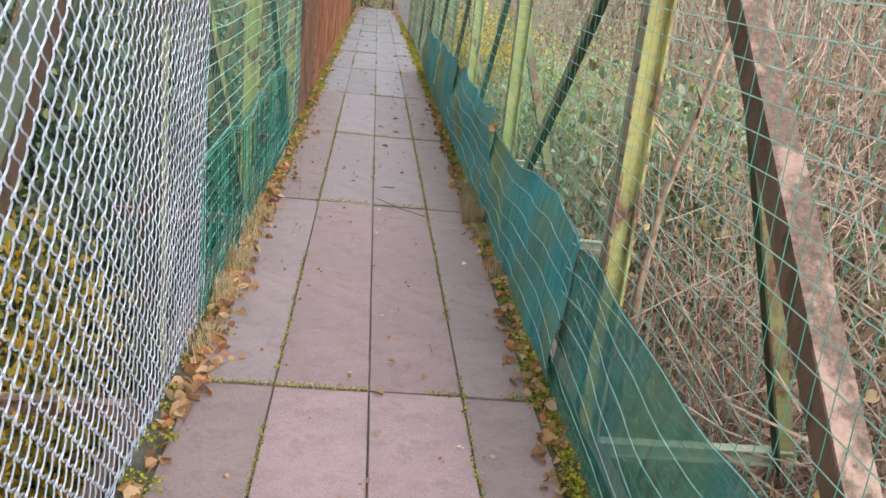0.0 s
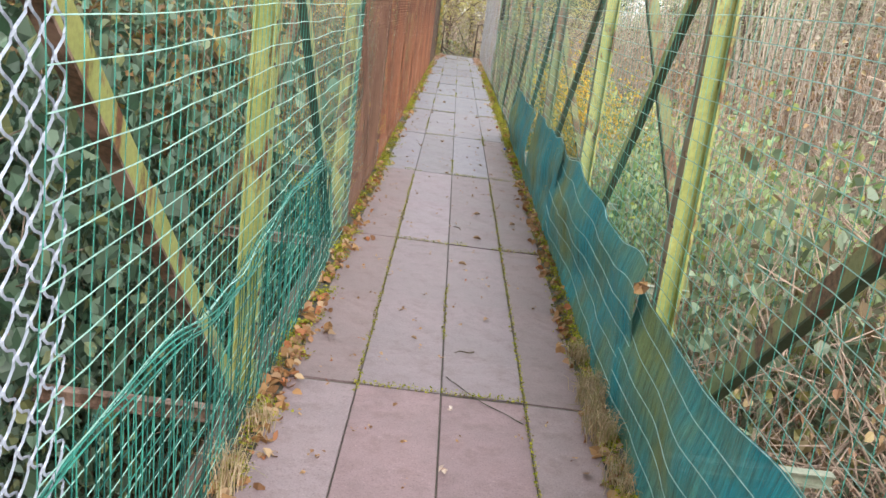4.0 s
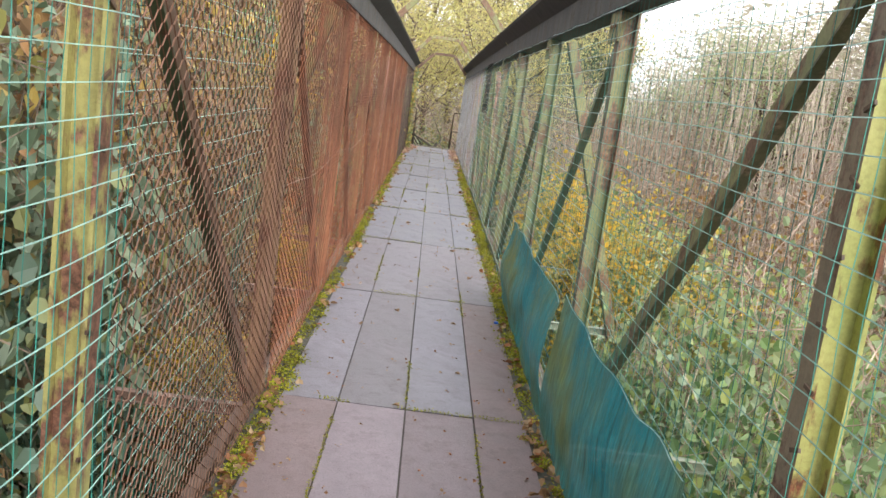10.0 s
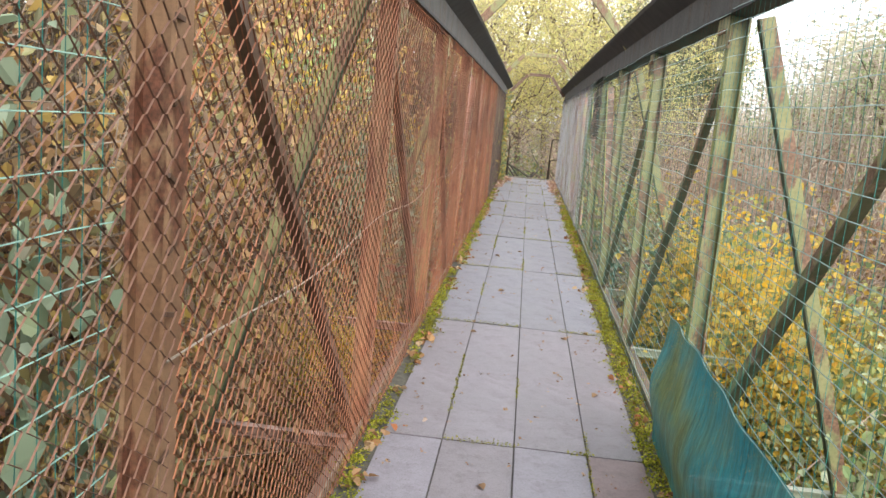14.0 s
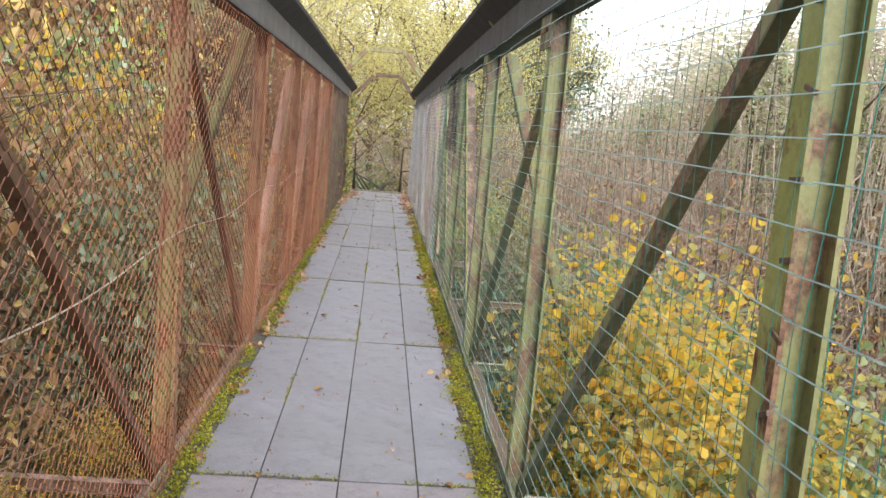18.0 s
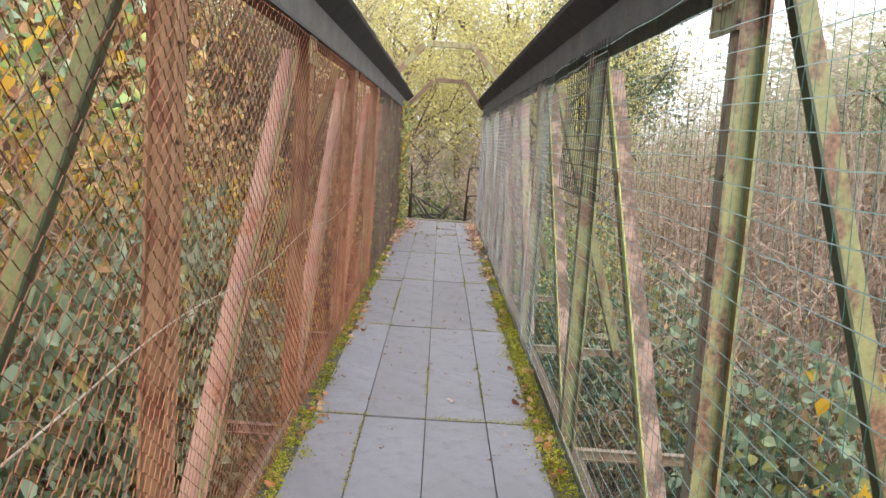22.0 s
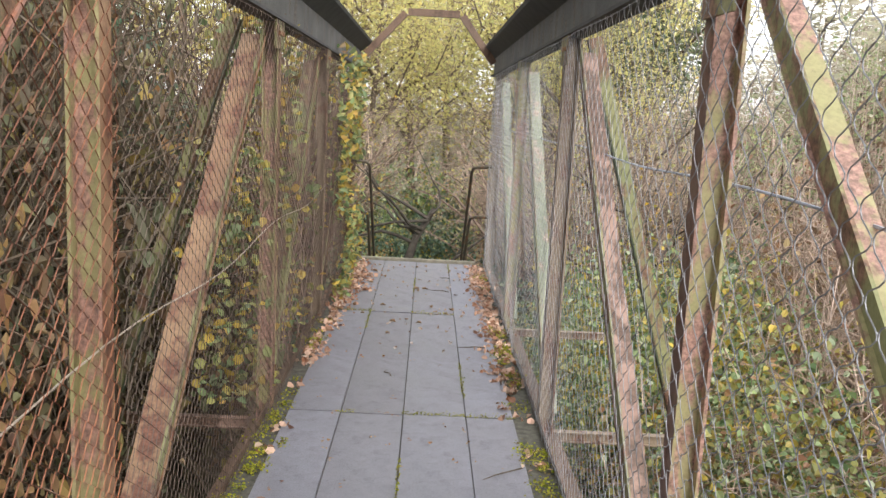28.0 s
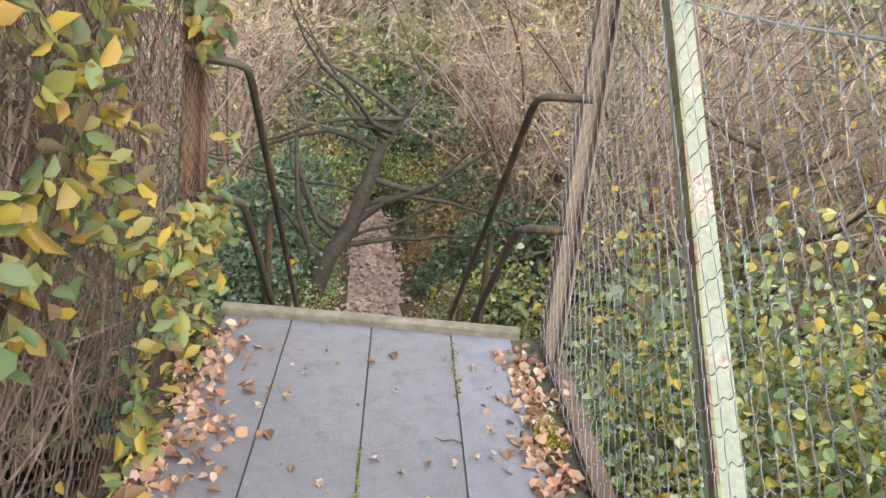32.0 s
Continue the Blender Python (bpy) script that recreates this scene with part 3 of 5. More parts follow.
for s in (-1, 1):
    PX = PXS[s]
    truss = thing("truss", (s * PX, 17.5, 0), "weathered green and rust painted steel side truss of a footbridge", "bridge truss", "trusses of the footbridge")
    posts = {}
    for k, y in enumerate(POST_Y[s]):
        z = cz(y)
        posts[k] = bar("post", i_beam(0.082, 0.085), (s * PX, y, z - 0.16), (s * PX, y, z + TOP), post_paint(k, s), truss, "", up=(1, 0, 0))
        # the flange towards the walkway has lost its paint
        me = posts[k].data
        me.materials.append((M_YGREEN if k in (4, 5) else M_BROWNPOST if k < 9 else M_YPINK if k == 11 else M_INNER) if s > 0 else (M_RUST if k > 2 else M_YRUST if k > 1 else M_YGREEN))
        for pg in me.polygons:
            if abs(pg.normal.x) > 0.7 and pg.center.x * s < -0.038:
                pg.material_index = 1
        # every other post: outrigger from the post's head down to the end of the cross beam: a face and a dark flange
        if k % 2 == 0:
            q = 0.09 if s < 0 and k > 8 else 0.0
            a, b = (s * (PX + 0.07 + q), y, z + TOP - 0.02), (s * (PX + 0.76 + q), y, z - 0.16)
            rig = bar("outrigger", [(0, -0.004), (0.085, -0.004), (0.085, 0.004), (0, 0.004)], a, b, M_OLIVE, truss, "", up=(0, s, 0))
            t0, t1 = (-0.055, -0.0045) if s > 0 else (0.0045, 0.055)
            bar("outrigger_flange", [(-0.001, t0), (0.008, t0), (0.008, t1), (-0.001, t1)], a, b, M_DARK, rig, "dark flange along the outrigger", up=(0, s, 0))
        if k < 12:
            bar("cross_beam", i_beam(0.05, 0.06, 0.007), (s * 0.70, y, z - 0.12), (s * (PX + 0.82), y, z - 0.12), M_PINKD if s < 0 else M_PALE if k < 7 else M_BROWNPOST, truss, "flaking stub of a cross beam")
        if 0 < k < 12:
            e = -0.12 if k <= 6 else 0.12
            plate = bar("gusset", rect(0.24, 0.010), (s * (PX - 0.05), y - e * 0.6, z + TOP - 0.16), (s * (PX - 0.05), y - e * 0.6, z + TOP - 0.002), M_OLIVE, truss, "", up=(1, 0, 0))
            for q in (-0.05, 0.0, 0.05):
                bar("bolt", rect(0.022, 0.022), (s * (PX - 0.046), y - e * 0.6 + q, z + TOP - 0.08), (s * (PX - 0.066), y - e * 0.6 + q, z + TOP - 0.08), M_RUST, plate)
    # short ends of tie wire round the posts
    tie_v, tie_f = extrude_profile(rect(0.006, 0.010), (0, -0.02, 0), (0, 0.02, 0))
    tie_me = mesh_from("wire_tie", tie_v, tie_f, M_BROWNST)
    for k, y in enumerate(POST_Y[s][:9]):
        for i in range(14):
            ob = part("wire_tie", tie_me, posts[k])
            ob.matrix_basis = pose(-s * 0.047, y - 17.5 - 0.036 + 0.004 * math.sin(i * 2.3 + k), cz(y) + 0.16 + i * 0.14 + 0.01 * math.sin(i * 5.1 + k), 25 * math.sin(i * 3.7 + k), 0, 0)
    for k in range(12):
        y0, y1 = POST_Y[s][k], POST_Y[s][k + 1]
        # the heads of the diagonals sit on the gussets, a hand's breadth inside the posts
        if k < 6:
            y0 += 0.22 if k < 4 else 0.12
            a, b = (y0, cz(y0) + TOP - 0.10), (y1 - 0.02, cz(y1) - 0.03)
        else:
            y0, y1 = y0 + (0.26 if k < 8 else 0.12), y1 - 0.20
            a, b = (y0, cz(y0) - 0.03), (y1, cz(y1) + TOP - 0.10)
        a, b = (s * (PX + 0.005), *a), (s * (PX + 0.005), *b)
        web = (-s * 0.004, s * 0.04) if k < 6 else (-s * 0.05, -s * 0.002)
        edge = (s * 0.0405, s * 0.049) if k < 6 else (s * -0.0018, s * 0.007)
        wide = (-0.006, 0.034) if k < 6 else (-0.012, 0.085 if s > 0 or k < 9 else 0.115)
        if s > 0 and k < 3:
            web, edge, wide = (-0.004, 0.056), (0.0565, 0.064), (-0.006, 0.030)
        if s < 0 and k < 3:
            web = (0.03, -0.04)
        lo, hi = sorted(web)
        dia = bar("diagonal", [(lo, -0.004), (hi, -0.004), (hi, 0.004), (lo, 0.004)], a, b, diag_paint(k, s) if k < 6 else M_YGREEN if s > 0 and k < 8 else M_OLIVE, truss, "", up=(s, 0, 0))
        # M_DIAG and M_DARK put the undersides' shade into the flange colour
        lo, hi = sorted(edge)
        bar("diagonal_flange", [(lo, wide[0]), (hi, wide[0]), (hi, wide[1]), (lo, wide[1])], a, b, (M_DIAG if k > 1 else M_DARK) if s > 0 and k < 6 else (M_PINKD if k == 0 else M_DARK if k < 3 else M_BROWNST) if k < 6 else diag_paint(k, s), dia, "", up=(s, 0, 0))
    a, b = (s * (PX + 0.02), 0.45, cz(0.45) - 0.05), (s * (PX + 0.02), POST_Y[s][0], cz(2.88) + TOP - 0.06)
    lo, hi = sorted((0.0, s * 0.075))
    raker = bar("end_raker", [(lo, -0.004), (hi, -0.004), (hi, 0.004), (lo, 0.004)], a, b, M_BROWNST, truss, "rusted end raker", up=(s, 0, 0))
    lo, hi = sorted((-s * 0.0005, -s * 0.009))
    bar("end_raker_flange", [(lo, -0.004), (hi, -0.004), (hi, 0.07), (lo, 0.07)], a, b, M_PINKD if s > 0 else M_DARK, raker, "weathered flange", up=(s, 0, 0))
    ends = [0.45] + ROWS_Y
    for a, b in zip(ends[:-1], ends[1:]):
        bar("bottom_chord", i_beam(0.09, 0.15), (s * (PX + 0.03), a, cz(a) - 0.17), (s * (PX + 0.03), b, cz(b) - 0.17), M_BROWNST, truss)
    tops = ROWS_Y + [32.75]
    for a, b in zip(tops[:-1], tops[1:]):
        za, zb = cz(a) + TOP, cz(b) + TOP
        web = [(-0.02, 0.0), (0.02, 0.0), (0.02, 0.19), (-0.02, 0.19)]
        chord = bar("top_chord", web, (s * (PX - 0.01), a, za), (s * (PX - 0.01), b, zb), M_CHORD, truss)
        lip = [(-0.06, -0.014), (0.06, -0.014), (0.06, 0.002), (-0.06, 0.002)]
        bar("chord_lip", lip, (s * (PX - 0.005), a, za), (s * (PX - 0.005), b, zb), M_BOARD, chord)
        # sloping board along the top
        v = []
        for y, z in ((a, za), (b, zb)):
            for u, w in ((-0.02, 0.185), (-0.145, 0.29), (-0.155, 0.315), (0.02, 0.235)):
                v.append((s * u, y - 17.5, z + w))
        f = [(0, 1, 5, 4), (1, 2, 6, 5), (2, 3, 7, 6), (3, 0, 4, 7), (3, 2, 1, 0), (4, 5, 6, 7)]
        part("capping_board", mesh_from("capping_board", v, f, M_BOARD), truss, "dark tarred capping board")

# overhead frames
for y in (ROWS_Y[2], ROWS_Y[6], ROWS_Y[10], 32.5):
    z = cz(y)
    fr = thing("overhead_frame", (0, y, z + TOP), "green steel frame braced over the walkway between the trusses", "bridge frame", "overhead frames")
    P4 = [(-0.70, z + 2.20), (-0.23, z + 2.72), (0.35, z + 2.72), (0.73, z + 2.22)] if y > 32 else [(-0.80, z + 2.28), (-0.30, z + 2.84), (0.32, z + 2.84), (0.80, z + 2.28)]
    for nm, p, q in (("knee", P4[0], P4[1]), ("beam", P4[1], P4[2]), ("knee", P4[2], P4[3])):
        bar(nm, angle_iron(0.075), (p[0], y, p[1]), (q[0], y, q[1]), M_OLIVE if y < 30 else M_BROWNST, fr, "", up=(0, 1, 0))

# ---- wire fences ----
def sag(y, z, seed, amp):
    return amp * noise.noise(Vector((y * 0.8, z * 1.1, seed))) + amp * 0.5 * noise.noise(Vector((y * 3.1, z * 2.3, seed + 9)))


def each_wire(name, lines, r, mat, ob):
    """Every wire as a part of its own under the fence panel."""
    for q in lines:
        v, f = tubes(np.asarray(q)[None], r, 3)
        part(name, mesh_from(name, v, f, mat), ob)


def welded_fence(s, y0, y1, dv, dh, m_v, m_h, amp, seed, label, z0=0.01, z1=TOP, r=0.0014, thin=0.85):
    ob = thing("wire_fence", (s * MESH_X[s], (y0 + y1) / 2, cz((y0 + y1) / 2)), label, "wire fence", "fence panels of the footbridge")
    o = np.array(ob.matrix_basis.translation)
    zs_ = np.linspace(z0, z1, 12)
    yv = np.arange(y0, y1, dv)
    lines = np.array([[(s * (MESH_X[s] - abs(sag(y, z, seed, amp))), y + 0.4 * sag(z, y, seed + 3, amp), z + cz(y)) for z in zs_] for y in yv]) - o
    each_wire("vertical_wire", lines, r * thin, m_v, ob)
    yh = np.linspace(y0, y1, max(8, int((y1 - y0) / 0.16)))
    zh = np.arange(z0, z1, dh)
    lines = np.array([[(s * (MESH_X[s] - 0.003 - abs(sag(y, z, seed, amp))), y, z + cz(y) + 0.7 * sag(y * 0.7, z, seed + 5, amp)) for y in yh] for z in zh]) - o
    each_wire("horizontal_wire", lines, r * 1.2, m_h, ob)
    return ob


def chain_link(s, y0, y1, pitch, r, mat, amp, seed, label, z1=TOP, z0=0.0, tall=0.64, bend=((0.0, 1.0),)):
    """Chain link: zigzag wires hooked into one another side by side."""
    ob = thing("wire_fence", (s * MESH_X[s], (y0 + y1) / 2, cz((y0 + y1) / 2)), label, "wire fence", "fence panels of the footbridge")
    o = np.array(ob.matrix_basis.translation)
    h = pitch * tall
    nz = int((z1 - z0) / (h / 2)) + 1
    lines = []
    for j, y in enumerate(np.arange(y0 + pitch / 4, y1, pitch / 2)):
        row = []
        for i in range(nz):
            z = z0 + i * h / 2
            k = 1 if (i + j) % 2 else -1
            x = s * (MESH_X[s] - abs(sag(y, z, seed, amp)) + 0.003 * k)
            yy = y + pitch * 0.262 * k + 0.35 * sag(z * 2, y, seed + 4, amp)
            for dz, wd in bend:
                row.append((x - 0.004 * s * (1 - wd), yy - pitch * 0.262 * k * (1 - wd), z + dz * h + cz(y)))
        lines.append(row)
    each_wire("strand", np.array(lines) - o, r, mat, ob)
    for z in (z0 + 0.02, z1 - 0.03):
        yy = np.linspace(y0, y1, max(6, int((y1 - y0) / 0.3)))
        v, f = tubes(np.array([[(s * (MESH_X[s] + 0.003 - abs(sag(y, z, seed, amp))), y, z + cz(y) + 0.004 * math.sin(y * 5)) for y in yy]]) - o, r * 1.3, 4)
        part("strain_wire", mesh_from("strain_wire", v, f, mat), ob)
    return ob


R_SPLIT = [-1.5, 0.45] + ROWS_Y[:8] + [21.6]
for a, b in zip(R_SPLIT[:-1], R_SPLIT[1:]):
    welded_fence(1, a, b, 0.072, 0.07, M_WIRE_G if a < 7 else M_WIRE_DG if a < 12 else M_WIRE_FOLD, M_WIRE_GL if a < 10 else M_WIRE_PALE, 0.03, a, "green plastic-coated welded wire mesh, slack and wavy", thin=0.85 if a < 12 else 0.7)
for a, b in zip([21.2] + ROWS_Y[8:12], ROWS_Y[8:13]):
    chain_link(1, a, b, 0.105, 0.0016, M_WIRE_DULL, 0.02, a, "galvanised grey chain-link mesh on the footbridge truss", tall=0.86, bend=((-0.17, 0.70), (-0.06, 1.05), (0.06, 1.05), (0.17, 0.70)))
chain_link(-1, -1.5, 3.5, 0.085, 0.0030, M_WIRE_Z, 0.012, 3.3, "bright galvanised chain-link mesh panel", tall=0.95, bend=((-0.17, 0.72), (-0.06, 1.05), (0.06, 1.05), (0.17, 0.72)))
for a, b in zip([3.4, ROWS_Y[1]], [ROWS_Y[1], 7.98]):
    welded_fence(-1, a, b, 0.066, 0.07, M_WIRE_G, M_WIRE_GL, 0.028, a + 50, "green plastic-coated welded wire mesh, slack and wavy")
for a, b in zip([7.9] + ROWS_Y[3:12], ROWS_Y[3:13]):
    chain_link(-1, a, b, 0.084, 0.0020 if a < 10.3 else 0.0016 if a < 24 else 0.0014, M_WIRE_BM if a < 10.1 else M_WIRE_B if a < 24 else M_WIRE_BD, 0.02, a + 80, "rust-brown chain-link mesh on the footbridge truss")
# green mesh left standing behind the brown chain link
MESH_X[-1] = 0.86
welded_fence(-1, 7.98, 10.2, 0.066, 0.10, M_WIRE_DG, M_WIRE_GL, 0.028, 57.0, "old green wire mesh standing behind the brown chain-link")
MESH_X[-1] = 0.728
# black mesh patch tied over the green mesh
MESH_X[1] = 0.735
welded_fence(1, 19.1, 20.4, 0.076, 0.076, M_WIRE_K, M_WIRE_K, 0.03, 77.0, "patch of black wire mesh tied over the fence", z0=1.37, z1=2.12, r=0.0028, thin=1.0)
MESH_X[1] = 0.748

# cables strung along the trusses
def cable(label, pts, r, mat):
    v, f = tubes(np.array([pts]), r, 5)
    return tagged(part("cable", mesh_from("cable", v, f, mat)), label, "cable")


cable("pale old cable sagging along the truss posts", [(-0.736, y, 1.055 + cz(y) - 0.05 * math.sin((y - 10.2) / 2.43 * math.pi) ** 2) for y in np.linspace(10.2, 29.6, 80)], 0.0028, M_OLDCABLE)
cable("galvanised straining wire along the truss posts", [(0.885, y, 1.54 + cz(y) - 0.02 * math.sin((y - 22.3) / 2.43 * math.pi) ** 2) for y in np.linspace(22.3, 32.1, 50)], 0.004, M_WIRE_Z)

# ---- shade nets ----
def net(s, y0, y1, top, mat, label, seed, lean, taper=True, wavy=0.30):
    ob = thing("shade_net", (s * 0.72, (y0 + y1) / 2, 0), label, "shade net")
    o = np.array(ob.matrix_basis.translation)
    yy = np.linspace(y0, y1, int((y1 - y0) / 0.07))
    nzz = 12
    vs, cords = [], []
    for j, y in enumerate(yy):
        h = (top(y) if callable(top) else top) * (1 + wavy * noise.noise(Vector((y * 0.75, seed, 0))) + 0.07 * noise.noise(Vector((y * 2.1, seed, 4))))
        h *= min(1, (y1 - y) / 0.5 + 0.25) if taper else 1.0
        row = []
        for i in range(nzz + 1):
            u = i / nzz
            bulge = 0.05 * math.sin(u * 3.1) * (0.4 + 1.4 * noise.noise(Vector((y * 0.9, seed + 2, u * 1.5)))) + 0.02 * noise.noise(Vector((y * 3.0, seed, u * 2)))
            x = 0.70 + 0.025 * u + lean * u * (0.5 + 0.5 * noise.noise(Vector((y * 0.5, seed + 7, 1.0)))) - bulge
            row.append((s * x, y, cz(y) + 0.005 + u * h))
        vs.append(row)
    vs = np.array(vs) - o
    n = nzz + 1
    faces = [(j * n + i, j * n + i + 1, (j + 1) * n + i + 1, (j + 1) * n + i) for j in range(len(yy) - 1) for i in range(nzz)]
    if mat:
        part("netting", mesh_from("netting", vs.reshape(-1, 3), faces, mat, True), ob)
    for i in ((12,) if s < 0 else (2, 4, 6, 8, 10, 12) if y0 < 6 else (12,)):
        v, f = tubes(vs[None, :, i, :] - np.array([s * 0.006, 0, 0]), 0.0018, 3)
        part("cord", mesh_from("cord", v, f, M_CORD), ob, "pale blue-green cord")
    return ob


net(1, -1.2, 3.05, 0.60, M_NETA, "threadbare teal shade net along the deck edge", 3.0, 0.02, False, 0.06)
net(1, 2.95, 5.45, lambda y: 0.57 + 0.10 * math.exp(-((y - 3.5) / 0.55) ** 2), M_NET, "teal woven shade net sagging along the deck edge", 7.0, 0.02, False, 0.05)
net(1, 5.35, 8.3, 0.67, M_NET, "teal woven shade net sagging along the deck edge", 9.0, 0.0, False, 0.06)
net(1, 8.1, 10.22, lambda y: 0.70 - 0.02 * (y - 9.0), M_NET, "teal woven shade net sagging along the deck edge", 11.0, 0.0, False, 0.05)
net(1, 10.30, 12.98, 0.65, M_NET, "teal woven shade net hanging loose at its cut end", 13.0, -0.02, False, 0.06)
fold = net(-1, 3.3, 7.0, 0.68, None, "dark green mesh folded double with a rolled top edge", 21.0, 0.02)
# ribs of the folded mesh and the rolled edge along its top
rf = np.random.default_rng(33)
fo = np.array(fold.matrix_basis.translation)


def fold_top(y):
    h = 0.68 * (1 + 0.30 * noise.noise(Vector((y * 0.75, 21.0, 0))) + 0.07 * noise.noise(Vector((y * 2.1, 21.0, 4))))
    return h * min(1, (7.0 - y) / 0.5 + 0.25)


for y in np.arange(3.32, 6.95, 0.042):
    y = y + rf.normal() * 0.004
    h = fold_top(y) + rf.normal() * 0.008
    xx = -0.702 + rf.normal() * 0.005
    q = [(xx - 0.012, y, cz(y) + 0.005), (xx + rf.normal() * 0.006, y + rf.normal() * 0.006, cz(y) + h * 0.35), (xx, y + rf.normal() * 0.006, cz(y) + h * 0.7), (xx - 0.005, y, cz(y) + h), (xx - 0.03, y + 0.012, cz(y) + h + 0.018), (xx - 0.045, y + 0.02, cz(y) + h - 0.03)]
    v, f = tubes(np.array([q]) - fo, 0.0017, 4)
    part("rib", mesh_from("rib", v, f, M_WIRE_FOLD if rf.random() < 0.6 else M_WIRE_G), fold)
for k in range(11):
    yy = np.linspace(3.32, 6.9, 70)
    ph, up_ = k * 0.7, k < 4
    q = [(-0.712 + (0.02 * math.sin(ph + y * 3) if up_ else 0.004), y, cz(y) + (fold_top(y) + 0.018 * math.cos(ph + y * 3) if up_ else fold_top(y) * (k - 3.4) / 8)) for y in yy]
    v, f = tubes(np.array([q]) - fo, 0.0022 if up_ else 0.0015, 4)
    part("line_wire", mesh_from("line_wire", v, f, M_WIRE_G if up_ or k % 2 else M_WIRE_FOLD), fold)

# dry leaf caught in the net
for x, y, z in ((0.705, 5.33, 0.60),):
    v, f = leaf_batch(np.zeros((3, 3)), [0.09, 0.07, 0.05], 0.2, 0.36, np.random.default_rng(8), True)
    lf_ = part("caught_leaf", mesh_from("caught_leaf", v, f, M_LITTER))
    lf_.matrix_basis = pose(x, y, cz(y) + z)
    tagged(lf_, "withered red-brown leaf caught in the shade net", "leaf")

# ---- steps and handrails beyond the deck ----
stairs = thing("staircase", (0, END_Y, cz(END_Y)), "steep timber-edged steps descending from the footbridge", "steps")
rise, going, steps_n = 0.19, 0.225, 15
for k in range(steps_n):
    y0, z = END_Y + 0.05 + k * going, cz(END_Y) - (k + 1) * rise
    v, f = extrude_profile(rect(1.16, 0.05), (0, y0 - END_Y, z - cz(END_Y)), (0, y0 + going + 0.02 - END_Y, z - cz(END_Y)))
    part("tread", mesh_from("tread", v, f, M_SLAB), stairs)
for s in (-1, 1):
    v, f = extrude_profile(rect(0.05, 0.22), (s * 0.62, 0, -0.1), (s * 0.62, steps_n * going, -0.1 - steps_n * rise))
    part("stringer", mesh_from("stringer", v, f, M_RUST), stairs)
bar("nosing", rect(0.07, 0.05), (-0.66, END_Y + 0.03, cz(END_Y) + 0.006), (0.66, END_Y + 0.03, cz(END_Y) + 0.006), M_TIMBER, stairs, "mossy timber nosing at the head of the steps")


def rail(name, pts, r, mat, parent, label=""):
    o = np.array(parent.matrix_basis.translation)
    v, f = tubes(np.array([pts]) - o, r, 8)
    return part(name, mesh_from(name, v, f, mat, True), parent, label)


for s in (-1, 1):
    hr = thing("handrail", (s * 0.60, END_Y, cz(END_Y)), "dark rusty tubular handrail with two rails beside the steps", "handrail", "handrails of the steps")
    xr = 0.56
    for nm, h in (("upper_rail", 1.10), ("lower_rail", 0.55)):
        y0, z0 = END_Y - 0.10, cz(END_Y) + h
        pts = [(s * (xr + 0.22), y0 - 0.02, z0 + 0.01), (s * (xr + 0.05), y0, z0), (s * (xr + 0.01), y0 + 0.02, z0 - 0.02), (s * xr, y0 + 0.06, z0 - 0.07)]
        pts += [(s * xr, y0 + 0.06 + t * 3.2, z0 - 0.07 - t * 3.2 * rise / going) for t in (0.25, 0.5, 0.75, 1.0)]
        rail(nm, pts, 0.017, M_IRON, hr)
    for t in (0.9, 2.0, 3.1):
        y = END_Y + t
        zz = cz(END_Y) - t * rise / going
        rail("stanchion", [(s * (xr + 0.03), y, zz - 0.15), (s * (xr + 0.03), y, zz + 0.5), (s * (xr + 0.03), y, zz + 0.95)], 0.02, M_IRON, hr)
    newel = part("newel_post", mesh_from("newel_post", *extrude_profile(rect(0.07, 0.07), (s * 0.62, END_Y + 3.5, -3.3), (s * 0.62, END_Y + 3.5, -1.9), (0, 1, 0)), M_RUST))
    tagged(newel, "short red-brown newel post at the foot of the steps", "post", "newel posts")

# ---- deck edges ----
for s in (-1, 1):
    kerb = thing("edge_angle", (s * 0.745, 17, 0), "rusted steel edge angle along the deck", "edge trim", kind="structure")
    ends = [-2.3, 0.45] + ROWS_Y
    for a, b in zip(ends[:-1], ends[1:]):
        bar("angle", [(-0.004, -0.10), (0.004, -0.10), (0.004, 0.035), (-0.004, 0.035)], (s * 0.756, a + 0.003, cz(a)), (s * 0.756, b - 0.003, cz(b)), M_TIMBER if 9 < a < 18 else M_BROWNST, kerb)


def moss_clumps(name, places, label, mat=M_MOSS, size=0.014, per=58, spread=0.026, up=0.9):
    c = []
    for x, y, w in places:
        n = max(3, int(per * w))
        q = rng.normal(size=(n, 3)) * np.array([spread * w, spread * w * 1.3, 0.008]) + np.array([x, y, cz(y) + 0.007])
        q[:, 2] = np.maximum(q[:, 2], cz(y) + 0.003)
        c.append(q)
    c = np.concatenate(c)
    v, f = leaf_batch(c, size, up, 0.45, None, size > 0.04)
    return tagged(part(name, mesh_from(name, v, f, mat)), label, "moss" if "moss" in name else "leaf litter", kind="stuff")


